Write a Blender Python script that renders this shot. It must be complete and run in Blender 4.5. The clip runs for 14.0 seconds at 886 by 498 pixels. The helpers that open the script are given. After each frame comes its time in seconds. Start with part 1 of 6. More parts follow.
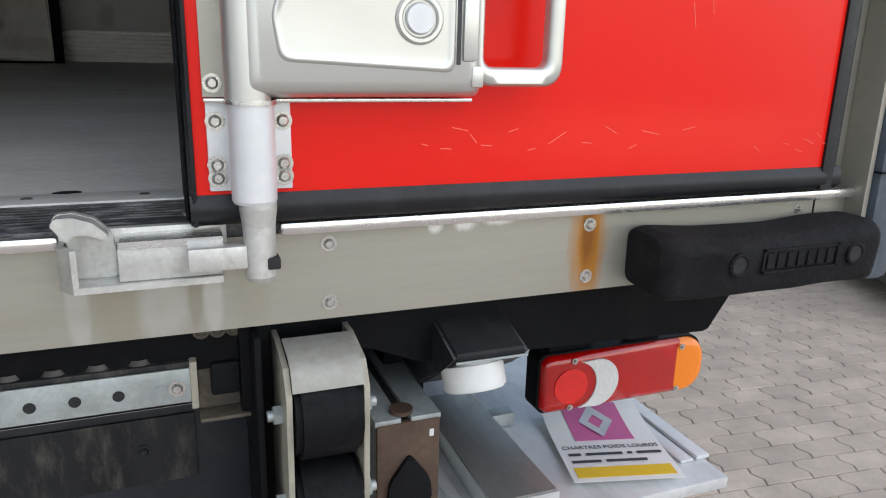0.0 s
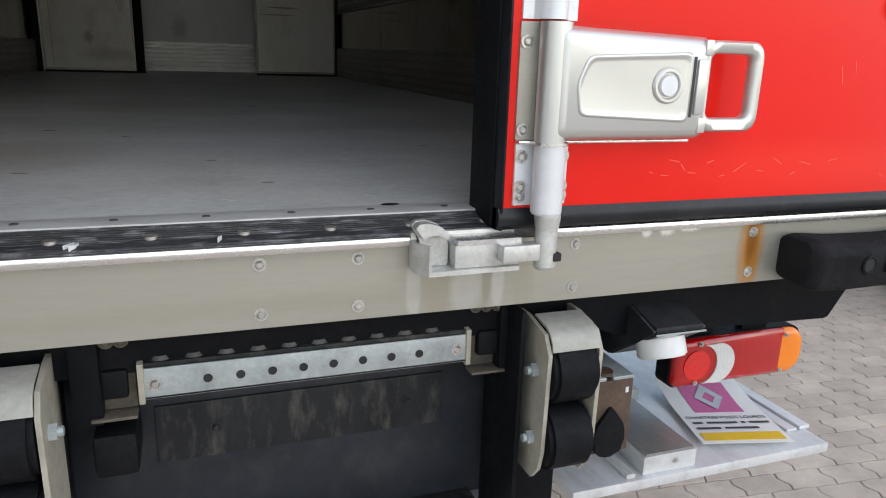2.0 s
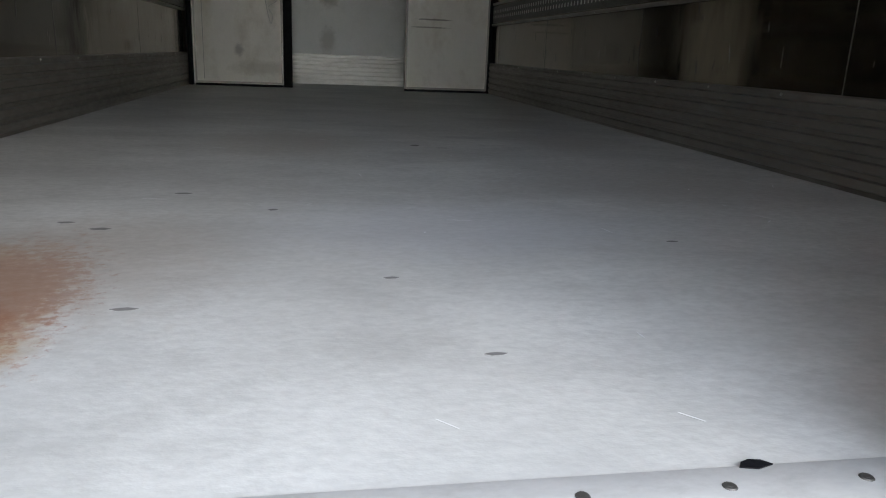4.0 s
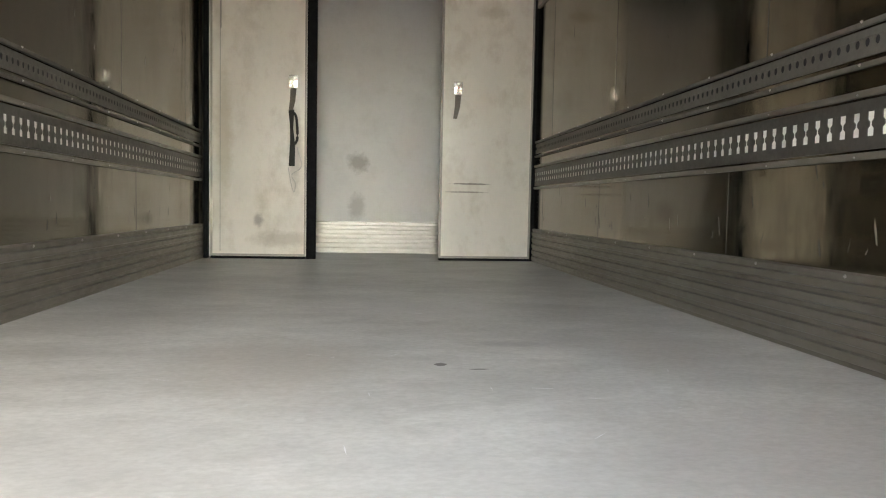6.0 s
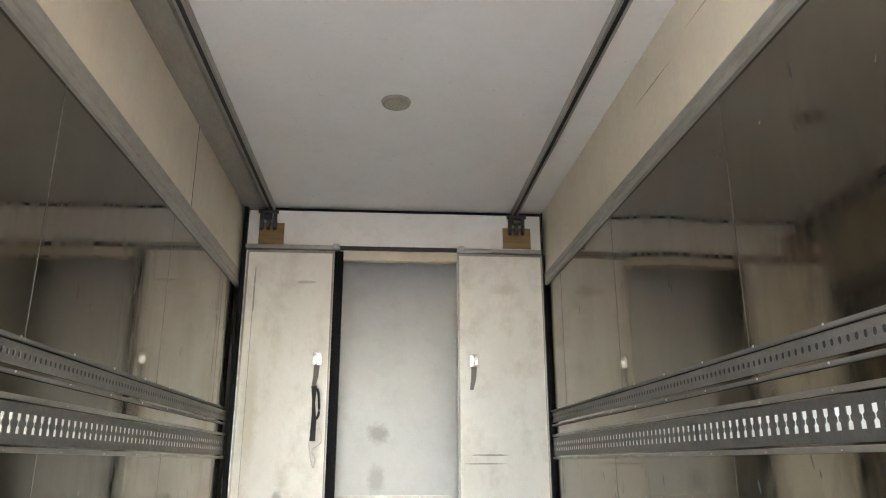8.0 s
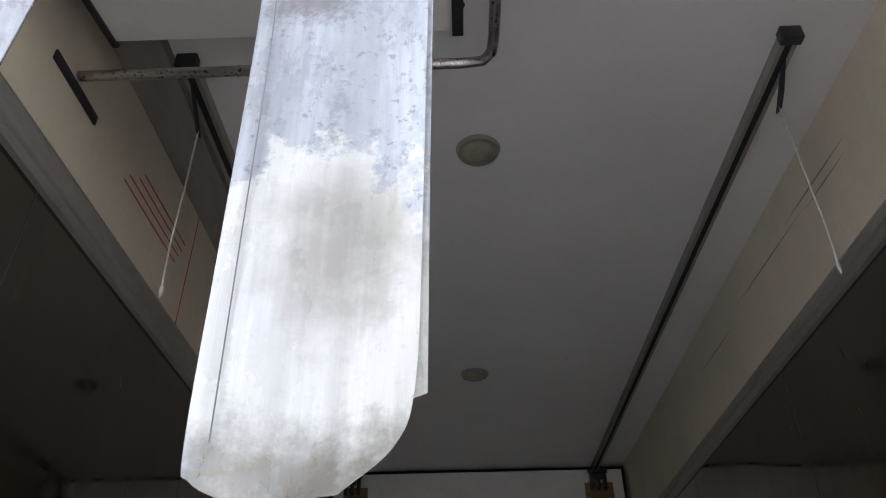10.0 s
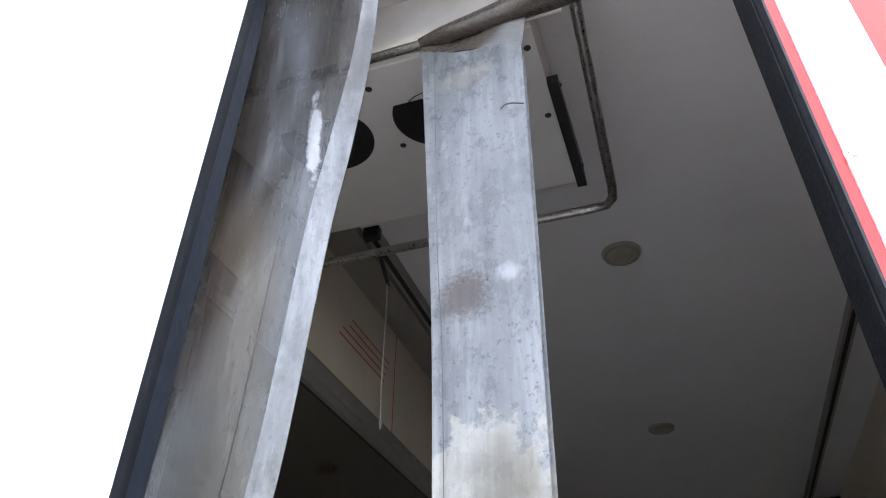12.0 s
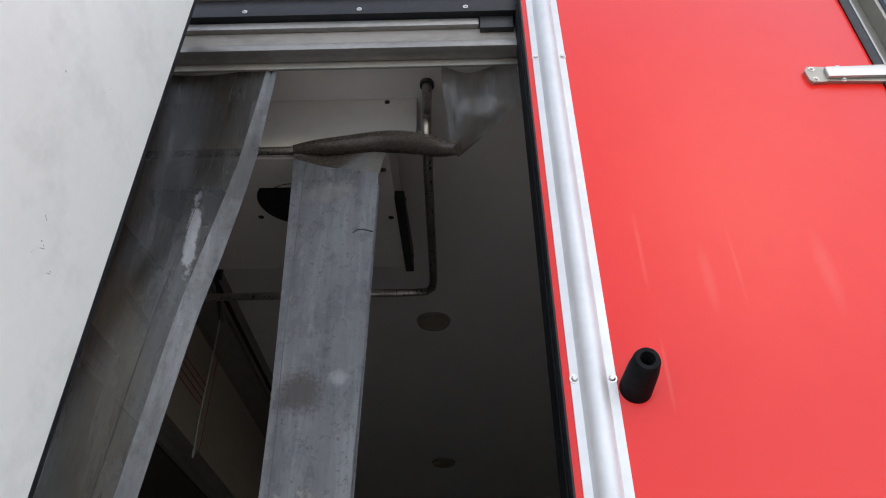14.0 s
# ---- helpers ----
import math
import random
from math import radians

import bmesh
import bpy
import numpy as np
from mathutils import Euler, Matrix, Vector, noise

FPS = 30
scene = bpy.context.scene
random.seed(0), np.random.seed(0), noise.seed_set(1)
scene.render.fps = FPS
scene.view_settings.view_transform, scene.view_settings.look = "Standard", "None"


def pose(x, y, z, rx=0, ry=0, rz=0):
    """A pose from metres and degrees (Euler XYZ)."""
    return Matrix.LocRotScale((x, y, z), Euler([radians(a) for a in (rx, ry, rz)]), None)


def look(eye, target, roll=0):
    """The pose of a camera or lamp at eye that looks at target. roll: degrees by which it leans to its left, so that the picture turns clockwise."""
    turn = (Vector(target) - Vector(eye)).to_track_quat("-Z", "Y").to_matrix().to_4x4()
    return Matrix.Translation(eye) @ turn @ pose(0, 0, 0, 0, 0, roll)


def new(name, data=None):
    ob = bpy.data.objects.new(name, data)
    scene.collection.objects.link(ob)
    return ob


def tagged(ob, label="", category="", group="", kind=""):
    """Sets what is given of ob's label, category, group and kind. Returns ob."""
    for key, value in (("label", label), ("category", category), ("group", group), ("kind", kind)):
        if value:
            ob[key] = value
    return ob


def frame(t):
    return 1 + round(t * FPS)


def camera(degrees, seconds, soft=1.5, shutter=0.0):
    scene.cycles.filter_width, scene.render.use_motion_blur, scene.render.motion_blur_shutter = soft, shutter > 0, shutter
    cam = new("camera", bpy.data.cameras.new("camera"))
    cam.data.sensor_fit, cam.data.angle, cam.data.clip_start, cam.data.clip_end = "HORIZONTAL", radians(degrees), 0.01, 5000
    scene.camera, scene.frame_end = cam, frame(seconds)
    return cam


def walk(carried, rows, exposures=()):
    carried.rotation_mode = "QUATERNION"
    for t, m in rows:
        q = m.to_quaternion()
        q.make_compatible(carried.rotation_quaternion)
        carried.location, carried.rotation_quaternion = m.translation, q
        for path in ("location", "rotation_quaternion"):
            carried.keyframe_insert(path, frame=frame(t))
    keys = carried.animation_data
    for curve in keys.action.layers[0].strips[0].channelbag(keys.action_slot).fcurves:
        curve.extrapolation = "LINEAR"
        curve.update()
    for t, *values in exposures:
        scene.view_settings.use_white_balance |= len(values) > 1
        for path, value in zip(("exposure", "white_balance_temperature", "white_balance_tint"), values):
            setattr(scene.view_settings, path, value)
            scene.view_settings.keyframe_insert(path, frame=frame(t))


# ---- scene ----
cam = camera(63.3, 14.0, soft=1.1)
PATH = [
    (0, (-0.055, -1.020, 1.477), (0.650, 0.773, 0.944), 1.4),
    (0.5, (0.002, -1.133, 1.486), (0.761, 0.647, 0.983), 0.9),
    (1, (-0.140, -1.150, 1.503), (0.623, 0.627, 0.990), 1.4),
    (1.5, (-0.338, -1.229, 1.537), (0.408, 0.553, 1.016), 1.9),
    (2, (-0.527, -1.211, 1.553), (0.136, 0.601, 1.027), 1.8),
    (2.5, (-0.664, -1.147, 1.576), (-0.086, 0.695, 1.051), 1.8),
    (3, (-0.726, -1.059, 1.591), (-0.270, 0.816, 1.065), 1.8),
    (3.5, (-0.678, -0.824, 1.593), (-0.311, 1.068, 1.060), 1.2),
    (3.7, (-0.635, -0.697, 1.614), (-0.277, 1.197, 1.080), 1.9),
    (5.8, (-0.457, 0.292, 1.728), (-0.217, 2.268, 1.536), 0.9),
    (6, (-0.434, 0.323, 1.741), (-0.210, 2.307, 1.623), 1.1),
    (6.5, (-0.418, 0.296, 1.733), (-0.214, 2.285, 1.749), 0.9),
    (7, (-0.394, 0.274, 1.791), (-0.202, 2.257, 1.958), 0.5),
    (7.5, (-0.387, 0.223, 1.827), (-0.228, 2.178, 2.220), 0.5),
    (8, (-0.404, 0.095, 1.873), (-0.256, 2.006, 2.444), -0.1),
    (8.5, (-0.482, -0.007, 1.902), (-0.323, 1.855, 2.614), -0.4),
    (8.7, (-0.502, -0.071, 1.886), (-0.344, 1.752, 2.692), -0.7),
    (10.8, (-0.485, -0.469, 2.042), (-0.729, 1.126, 3.224), -1.0),
    (11, (-0.403, -0.522, 2.049), (-0.705, 1.062, 3.232), -1.2),
    (11.5, (-0.298, -0.696, 2.058), (-0.747, 0.854, 3.240), -0.8),
    (12, (-0.302, -0.982, 2.024), (-0.816, 0.541, 3.214), 0.4),
    (12.5, (-0.291, -1.145, 2.008), (-0.807, 0.372, 3.205), 0.8),
    (13, (-0.360, -1.278, 2.025), (-0.778, 0.275, 3.214), 1.7),
    (13.5, (-0.410, -1.451, 2.077), (-0.556, 0.151, 3.265), 1.0),
    (14, (-0.244, -1.535, 2.039), (-0.282, 0.079, 3.220), -0.2),
]
EXPOSURES = [(0, 0.58, 6900, 10), (2.0, 0.68, 6900, 10), (3.0, 1.25, 6700, 10), (3.7, 1.75, 6700, 10), (5.8, 4.1, 7700, 10), (6.5, 4.38, 7600, 10),
             (7.0, 4.45, 7300, 10), (7.5, 4.65, 7200, 10), (8.0, 5.0, 7100, 10), (8.7, 5.35, 7200, 10), (9.4, 3.7, 6700, 11), (10.1, 2.6, 6500, 12),
             (10.8, 2.45, 6400, 12), (11.6, 2.58, 6400, 12), (12.1, 2.15, 6400, 12), (12.6, 0.85, 6700, 12), (13, 0.55, 6800, 11), (14, 0.45, 6800, 11)]
walk(cam, [(t, look(e, g, r)) for t, e, g, r in PATH], EXPOSURES)

# ---- light ----
world = bpy.data.worlds.new("overcast_sky")
scene.world = world
world.use_nodes = True
wn = world.node_tree
sky = wn.nodes.new("ShaderNodeTexSky")
sky.sky_type = 'NISHITA'
sky.sun_disc = False
sky.sun_elevation, sky.sun_rotation = radians(40), radians(153)
sky.dust_density, sky.air_density, sky.ozone_density = 0.6, 1.0, 1.5
wn.links.new(sky.outputs[0], wn.nodes["Background"].inputs[0])
wn.nodes["Background"].inputs[1].default_value = 0.15
sun_data = bpy.data.lights.new("sun", 'SUN')
sun_data.energy, sun_data.angle, sun_data.color = 1.5, radians(170), (1.0, 0.985, 0.96)
sun = new("sun", sun_data)
sun.matrix_world = look((3.6, -7.0, 6.6), (0, 0, 0))

# ---- sizes of the load space ----
XL, XR = -1.751, 1.041        # inner wall faces
XC = -0.355                   # middle of the load space
FLOOR, CEIL = 1.28, 4.14
Y0, Y1 = 0.0, 7.29            # rear edge of the floor, front bulkhead
PY, PARTY = 5.59, 6.447       # partition: its own measure, and where it stands
K = 1.186                     # the partition's size against its own measures


def set_in(p):
    """A place given in the partition's own measures, in the load space."""
    return (XC + K * (p[0] + 0.08), PARTY + K * (p[1] - PY), FLOOR + K * (p[2] - FLOOR))


# ---- materials ----
MATS = {}


def mat(name, col, rough=0.5, metal=0.0, var=0.12, scale=4.0, fine=60.0, bump=0.05, grain=(1, 1, 1), spots=(), coat=0.0,
        dirt=None, dirt_amount=0.35, trans=0.0, alpha=1.0, rand=0.0, warp=0.0, spec=0.5, spot_grain=(1, 1, 1), rvar=1.0):
    """A surface with cloudy variation, fine grain, soft relief, optional dirt blotches and stains of given place and size."""
    if name in MATS:
        return MATS[name]
    m = bpy.data.materials.new(name)
    m.use_nodes = True
    n, li = m.node_tree.nodes, m.node_tree.links
    p = n["Principled BSDF"]
    geo = n.new("ShaderNodeNewGeometry")
    mp = n.new("ShaderNodeMapping")
    mp.inputs["Scale"].default_value = grain
    li.new(geo.outputs["Position"], mp.inputs["Vector"])

    mp2 = n.new("ShaderNodeMapping")
    mp2.inputs["Scale"].default_value = spot_grain
    li.new(geo.outputs["Position"], mp2.inputs["Vector"])

    def noise_tex(sc, detail=5.0, ro=0.6, way=mp):
        t = n.new("ShaderNodeTexNoise")
        t.inputs["Scale"].default_value = sc
        t.inputs["Detail"].default_value = detail
        t.inputs["Roughness"].default_value = ro
        li.new(way.outputs[0], t.inputs["Vector"])
        return t.outputs["Fac"]

    def ramp(src, a, b, lo=0.0, hi=1.0):
        r = n.new("ShaderNodeMapRange")
        r.inputs[1].default_value, r.inputs[2].default_value = a, b
        r.inputs[3].default_value, r.inputs[4].default_value = lo, hi
        li.new(src, r.inputs[0])
        return r.outputs[0]

    def mix(fac, a, b, mode='MIX'):
        x = n.new("ShaderNodeMix")
        x.data_type, x.blend_type = 'RGBA', mode
        if isinstance(fac, float):
            x.inputs[0].default_value = fac
        else:
            li.new(fac, x.inputs[0])
        for k, v in ((6, a), (7, b)):
            if isinstance(v, tuple):
                x.inputs[k].default_value = (*v[:3], 1)
            else:
                li.new(v, x.inputs[k])
        return x.outputs[2]

    big, small = noise_tex(scale), noise_tex(fine, 3.0)
    dark = tuple(c * (1 - var) for c in col)
    light = tuple(min(1, c * (1 + var)) for c in col)
    c = mix(ramp(big, 0.3, 0.7), dark, light)
    c = mix(ramp(small, 0.35, 0.75, 0.0, var * 1.4), c, tuple(x * 0.55 for x in col))
    if dirt:
        c = mix(ramp(noise_tex(scale * 2.3, 8.0, 0.72), 0.5, 0.72, 0.0, dirt_amount), c, dirt)
    if rand:
        inf = n.new("ShaderNodeObjectInfo")
        c = mix(ramp(inf.outputs["Random"], 0, 1, 0.0, rand), c, tuple(x * 0.6 for x in col))
    rgh = ramp(small, 0.3, 0.7, max(0.03, rough - 0.07 * rvar), min(1, rough + 0.09 * rvar))
    for centre, half, scol, amount, *more in spots:
        width, grit, amp = more if len(more) == 3 else (*more, 1.3) if more else (0.65, 22.0, 1.3)
        sub = n.new("ShaderNodeVectorMath")
        sub.operation = 'SUBTRACT'
        sub.inputs[1].default_value = centre
        li.new(geo.outputs["Position"], sub.inputs[0])
        div = n.new("ShaderNodeVectorMath")
        div.operation = 'DIVIDE'
        div.inputs[1].default_value = half
        li.new(sub.outputs[0], div.inputs[0])
        ln = n.new("ShaderNodeVectorMath")
        ln.operation = 'LENGTH'
        li.new(div.outputs[0], ln.inputs[0])
        ad = n.new("ShaderNodeMath")
        ad.operation = 'MULTIPLY_ADD'
        li.new(noise_tex(grit, 6.0, 0.7, mp2), ad.inputs[0])
        ad.inputs[1].default_value = amp
        li.new(ln.outputs["Value"], ad.inputs[2])
        c = mix(ramp(ad.outputs[0], 0.775 + amp / 2 - width / 2, 0.775 + amp / 2 + width / 2, amount, 0.0), c, scol)
    li.new(c, p.inputs["Base Color"])
    li.new(rgh, p.inputs["Roughness"])
    p.inputs["Metallic"].default_value = metal
    p.inputs["Specular IOR Level"].default_value = spec
    p.inputs["Coat Weight"].default_value = coat
    p.inputs["Coat Roughness"].default_value = 0.12
    p.inputs["Transmission Weight"].default_value = trans
    p.inputs["Alpha"].default_value = alpha
    if bump:
        b = n.new("ShaderNodeBump")
        b.inputs["Strength"].default_value = bump
        b.inputs["Distance"].default_value = 0.004
        li.new(small, b.inputs["Height"])
        li.new(b.outputs[0], p.inputs["Normal"])
    if warp:
        b2 = n.new("ShaderNodeBump")
        b2.inputs["Strength"].default_value = 1.0
        b2.inputs["Distance"].default_value = warp
        li.new(noise_tex(1.3, 0.0, 0.3), b2.inputs["Height"])
        li.new(b2.outputs[0], p.inputs["Normal"])
    MATS[name] = m
    return m


M_RED = mat("red_door_paint", (0.84, 0.010, 0.004), 0.30, var=0.004, scale=1.0, fine=14, bump=0.0, rvar=0.1, coat=0.22, spec=0.36, spots=(((0.20, -0.118, 3.06), (0.006, 1, 0.12), (0.90, 0.11, 0.08), 0.5, 0.8, 14.0), ((0.346, -0.118, 2.98), (0.014, 1, 0.09), (0.88, 0.13, 0.10), 0.45, 0.9, 9.0), ((0.42, -0.118, 3.02), (0.005, 1, 0.11), (0.90, 0.11, 0.08), 0.45, 0.8, 14.0), ((0.628, -0.118, 3.00), (0.02, 1, 0.11), (0.86, 0.14, 0.11), 0.45, 0.9, 8.0), ((0.205, -0.118, 2.73), (0.005, 1, 0.10), (0.90, 0.11, 0.08), 0.4, 0.8, 14.0), ((0.72, -0.118, 2.82), (0.03, 1, 0.05), (0.55, 0.03, 0.02), 0.4, 0.8, 20.0), ((0.62, -0.118, 1.36), (0.35, 1, 0.05), (0.90, 0.035, 0.018), 0.5, 0.8, 9.0), ((0.5, -0.118, 3.30), (0.6, 1, 0.6), (0.93, 0.028, 0.012), 0.6, 0.8, 6.0)))
M_SILL = mat("brushed_stainless_sill", (0.385, 0.367, 0.315), 0.42, 0.55, var=0.06, scale=3, fine=40, bump=0.03, grain=(0.4, 1, 3),
             dirt=(0.35, 0.33, 0.275), dirt_amount=0.3, spot_grain=(1.6, 1, 0.22),
             spots=(((0.557, -0.09, 1.185), (0.034, 0.3, 0.11), (0.44, 0.19, 0.03), 1.0), ((0.556, -0.09, 1.20), (0.016, 0.3, 0.06), (0.26, 0.09, 0.015), 0.9),
                    ((-0.810, -0.09, 1.219), (0.019, 0.3, 0.019), (0.30, 0.12, 0.04), 0.95),
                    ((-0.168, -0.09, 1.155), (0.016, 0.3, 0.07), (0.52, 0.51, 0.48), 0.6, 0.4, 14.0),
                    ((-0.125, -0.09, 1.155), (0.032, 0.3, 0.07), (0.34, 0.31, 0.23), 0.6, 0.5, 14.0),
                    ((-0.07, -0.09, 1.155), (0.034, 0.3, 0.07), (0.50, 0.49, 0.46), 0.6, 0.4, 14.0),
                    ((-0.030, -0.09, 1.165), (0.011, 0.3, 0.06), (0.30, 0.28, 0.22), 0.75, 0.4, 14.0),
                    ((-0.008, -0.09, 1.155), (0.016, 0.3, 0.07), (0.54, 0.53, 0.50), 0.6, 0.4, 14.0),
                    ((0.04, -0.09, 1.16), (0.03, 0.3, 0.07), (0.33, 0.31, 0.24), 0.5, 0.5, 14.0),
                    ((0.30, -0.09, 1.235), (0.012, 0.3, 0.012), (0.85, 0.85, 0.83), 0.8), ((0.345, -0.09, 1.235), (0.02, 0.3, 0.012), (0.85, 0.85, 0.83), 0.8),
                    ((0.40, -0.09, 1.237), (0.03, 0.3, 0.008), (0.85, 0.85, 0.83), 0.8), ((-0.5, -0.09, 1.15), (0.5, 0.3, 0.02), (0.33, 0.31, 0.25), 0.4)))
M_TRIM = mat("polished_trim", (0.72, 0.71, 0.69), 0.24, 0.9, var=0.06, scale=8, fine=90, bump=0.03, grain=(0.3, 1, 1))
M_SILVER = mat("silver_lacquer", (0.60, 0.60, 0.57), 0.33, 0.7, var=0.02, scale=5, fine=16, bump=0.0, rvar=0.2)
M_CAST = mat("cast_zinc", (0.60, 0.60, 0.57), 0.45, 0.6, var=0.14, scale=25, fine=160, bump=0.12, dirt=(0.30, 0.29, 0.26), dirt_amount=0.45)
M_ALU = mat("white_aluminium_profile", (0.71, 0.72, 0.73), 0.40, 0.25, var=0.08, scale=6, fine=60, bump=0.02)
M_POST = mat("slate_corner_post", (0.085, 0.105, 0.13), 0.42, 0.2, var=0.2, scale=9, fine=60, bump=0.08, grain=(1, 1, 0.25), dirt=(0.24, 0.27, 0.30), dirt_amount=0.5)
M_RUB = mat("black_rubber", (0.007, 0.0075, 0.009), 0.6, spec=0.12, var=0.3, scale=12, fine=120, bump=0.12, dirt=(0.03, 0.03, 0.03), dirt_amount=0.25)
M_GASKET = mat("gasket_rubber", (0.012, 0.013, 0.016), 0.40, var=0.2, scale=8, fine=90, bump=0.05, spec=0.35, dirt=(0.06, 0.06, 0.065), dirt_amount=0.25)
M_JAMB = mat("navy_jamb_rubber", (0.024, 0.029, 0.040), 0.42, var=0.2, scale=8, fine=90, bump=0.05, grain=(1, 1, 0.3), dirt=(0.09, 0.095, 0.11), dirt_amount=0.3)
M_SILLRUB = mat("ribbed_sill_rubber", (0.03, 0.03, 0.032), 0.4, var=0.3, scale=14, fine=150, bump=0.15, grain=(0.5, 3, 1), dirt=(0.34, 0.34, 0.35), dirt_amount=0.75)
M_BUFFER = mat("scuffed_rubber_buffer", (0.011, 0.011, 0.0125), 0.75, spec=0.15, var=0.3, scale=12, fine=110, bump=0.5, dirt=(0.028, 0.028, 0.028), dirt_amount=0.4)
M_CHASSIS = mat("chassis_black", (0.007, 0.0075, 0.009), 0.45, 0.0, var=0.3, scale=5, fine=50, bump=0.1, spec=0.07, dirt=(0.018, 0.017, 0.016), dirt_amount=0.5)
M_WORN = mat("worn_grey_plate", (0.020, 0.021, 0.023), 0.42, 0.0, var=0.3, scale=9, fine=60, bump=0.1, grain=(1, 1, 0.3), dirt=(0.14, 0.13, 0.11), dirt_amount=0.6, spec=0.2)
M_TREADRIM = mat("worn_tread_rim", (0.065, 0.06, 0.053), 0.5, 0.35, var=0.3, scale=20, fine=90, bump=0.1, dirt=(0.05, 0.045, 0.04), dirt_amount=0.5)
M_ARM = mat("dark_steel_arm", (0.026, 0.027, 0.030), 0.36, 0.2, var=0.2, scale=3, fine=40, bump=0.03, dirt=(0.10, 0.10, 0.10), dirt_amount=0.35)
M_GALV = mat("galvanised_steel", (0.40, 0.44, 0.44), 0.45, 0.45, var=0.24, scale=14, fine=90, bump=0.06, dirt=(0.28, 0.27, 0.24), dirt_amount=0.5)
M_DUSTY = mat("dusty_cream_steel", (0.36, 0.335, 0.27), 0.6, 0.1, var=0.16, scale=9, fine=80, bump=0.1, dirt=(0.26, 0.23, 0.17), dirt_amount=0.6)
M_COVER = mat("dusty_galvanised_cover", (0.33, 0.325, 0.29), 0.5, 0.3, var=0.14, scale=16, fine=90, bump=0.08, dirt=(0.24, 0.215, 0.16), dirt_amount=0.6)
# lighter than the side kick plates: light from the rear opening is painted in
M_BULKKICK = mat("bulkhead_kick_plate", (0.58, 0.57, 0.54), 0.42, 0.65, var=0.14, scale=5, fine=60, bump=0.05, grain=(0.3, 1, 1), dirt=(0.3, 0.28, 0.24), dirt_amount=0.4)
M_HEADBEAD = mat("dull_header_bead", (0.27, 0.26, 0.245), 0.42, 0.6, var=0.2, scale=9, fine=90, bump=0.04, grain=(0.4, 1, 1), dirt=(0.12, 0.11, 0.10), dirt_amount=0.6)
M_PLATFORM = mat("aluminium_platform", (0.66, 0.67, 0.67), 0.36, 0.3, var=0.14, scale=5, fine=70, bump=0.06, grain=(1, 0.3, 1), dirt=(0.34, 0.33, 0.31), dirt_amount=0.6)
M_RUST = mat("rusty_brown_steel", (0.085, 0.052, 0.034), 0.7, 0.1, var=0.3, scale=12, fine=90, bump=0.25, dirt=(0.055, 0.042, 0.034), dirt_amount=0.6)
M_GRIME = mat("grimy_brown_steel", (0.11, 0.094, 0.072), 0.65, 0.2, var=0.3, scale=16, fine=90, bump=0.2, dirt=(0.05, 0.042, 0.034), dirt_amount=0.7)
M_WHITEPL = mat("white_plastic", (0.66, 0.66, 0.64), 0.35, var=0.06, scale=12, fine=90, bump=0.03)
M_SCREW = mat("screw_steel", (0.62, 0.61, 0.58), 0.3, 0.9, var=0.2, scale=60, fine=300, bump=0.05)
M_FLOOR = mat("grey_resin_floor", (0.52, 0.522, 0.492), 0.42, var=0.20, scale=2.6, fine=80, bump=0.16, grain=(0.6, 1, 1), dirt=(0.36, 0.36, 0.335), dirt_amount=0.7,
              spots=(((-1.80, 0.38, 1.28), (1.09, 0.90, 1), (0.40, 0.33, 0.225), 0.9, 0.04, 12.0, 0.16), ((-1.085, 0.52, 1.28), (0.165, 0.40, 1), (0.33, 0.155, 0.08), 0.95, 0.5, 42.0, 2.0), ((-1.07, 0.56, 1.28), (0.15, 0.27, 1), (0.25, 0.095, 0.045), 0.8, 0.3, 60.0, 3.0),
                     ((0.4, 1.6, 1.28), (0.5, 0.5, 1), (0.36, 0.34, 0.31), 0.45), ((-0.3, 1.0, 1.28), (0.5, 0.3, 1), (0.50, 0.51, 0.52), 0.5),
                     ((-1.0, 0.75, 1.28), (0.3, 0.4, 1), (0.33, 0.29, 0.24), 0.5), ((0.05, 2.7, 1.28), (0.16, 0.06, 1), (0.27, 0.27, 0.27), 0.5), ((-0.7, 2.4, 1.28), (0.35, 0.5, 1), (0.41, 0.38, 0.33), 0.5), ((-0.2, 3.6, 1.28), (0.5, 0.4, 1), (0.56, 0.55, 0.53), 0.5), ((0.55, 2.6, 1.28), (0.3, 0.35, 1), (0.42, 0.40, 0.37), 0.5)))
M_EDGE = mat("worn_edge_strip", (0.50, 0.50, 0.48), 0.42, 0.15, var=0.14, scale=7, fine=70, bump=0.08, grain=(0.5, 1, 1), dirt=(0.30, 0.29, 0.27), dirt_amount=0.6)
M_WALL = mat("stainless_wall_sheet", (0.215, 0.191, 0.152), 0.07, 0.97, var=0.10, scale=1.4, fine=14, bump=0.0, grain=(1, 1, 0.35), dirt=(0.17, 0.15, 0.12), dirt_amount=0.25, warp=0.014)
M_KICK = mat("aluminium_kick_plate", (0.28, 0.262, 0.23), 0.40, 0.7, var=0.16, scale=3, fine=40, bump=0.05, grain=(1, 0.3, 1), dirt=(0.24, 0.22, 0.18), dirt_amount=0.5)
M_RAIL = mat("dark_load_rail", (0.12, 0.115, 0.105), 0.42, 0.6, var=0.15, scale=5, fine=60, bump=0.05, dirt=(0.1, 0.09, 0.08), dirt_amount=0.4)
M_NICK = mat("floor_nick", (0.20, 0.195, 0.185), 0.7, var=0.2, scale=30, fine=120, bump=0.1)
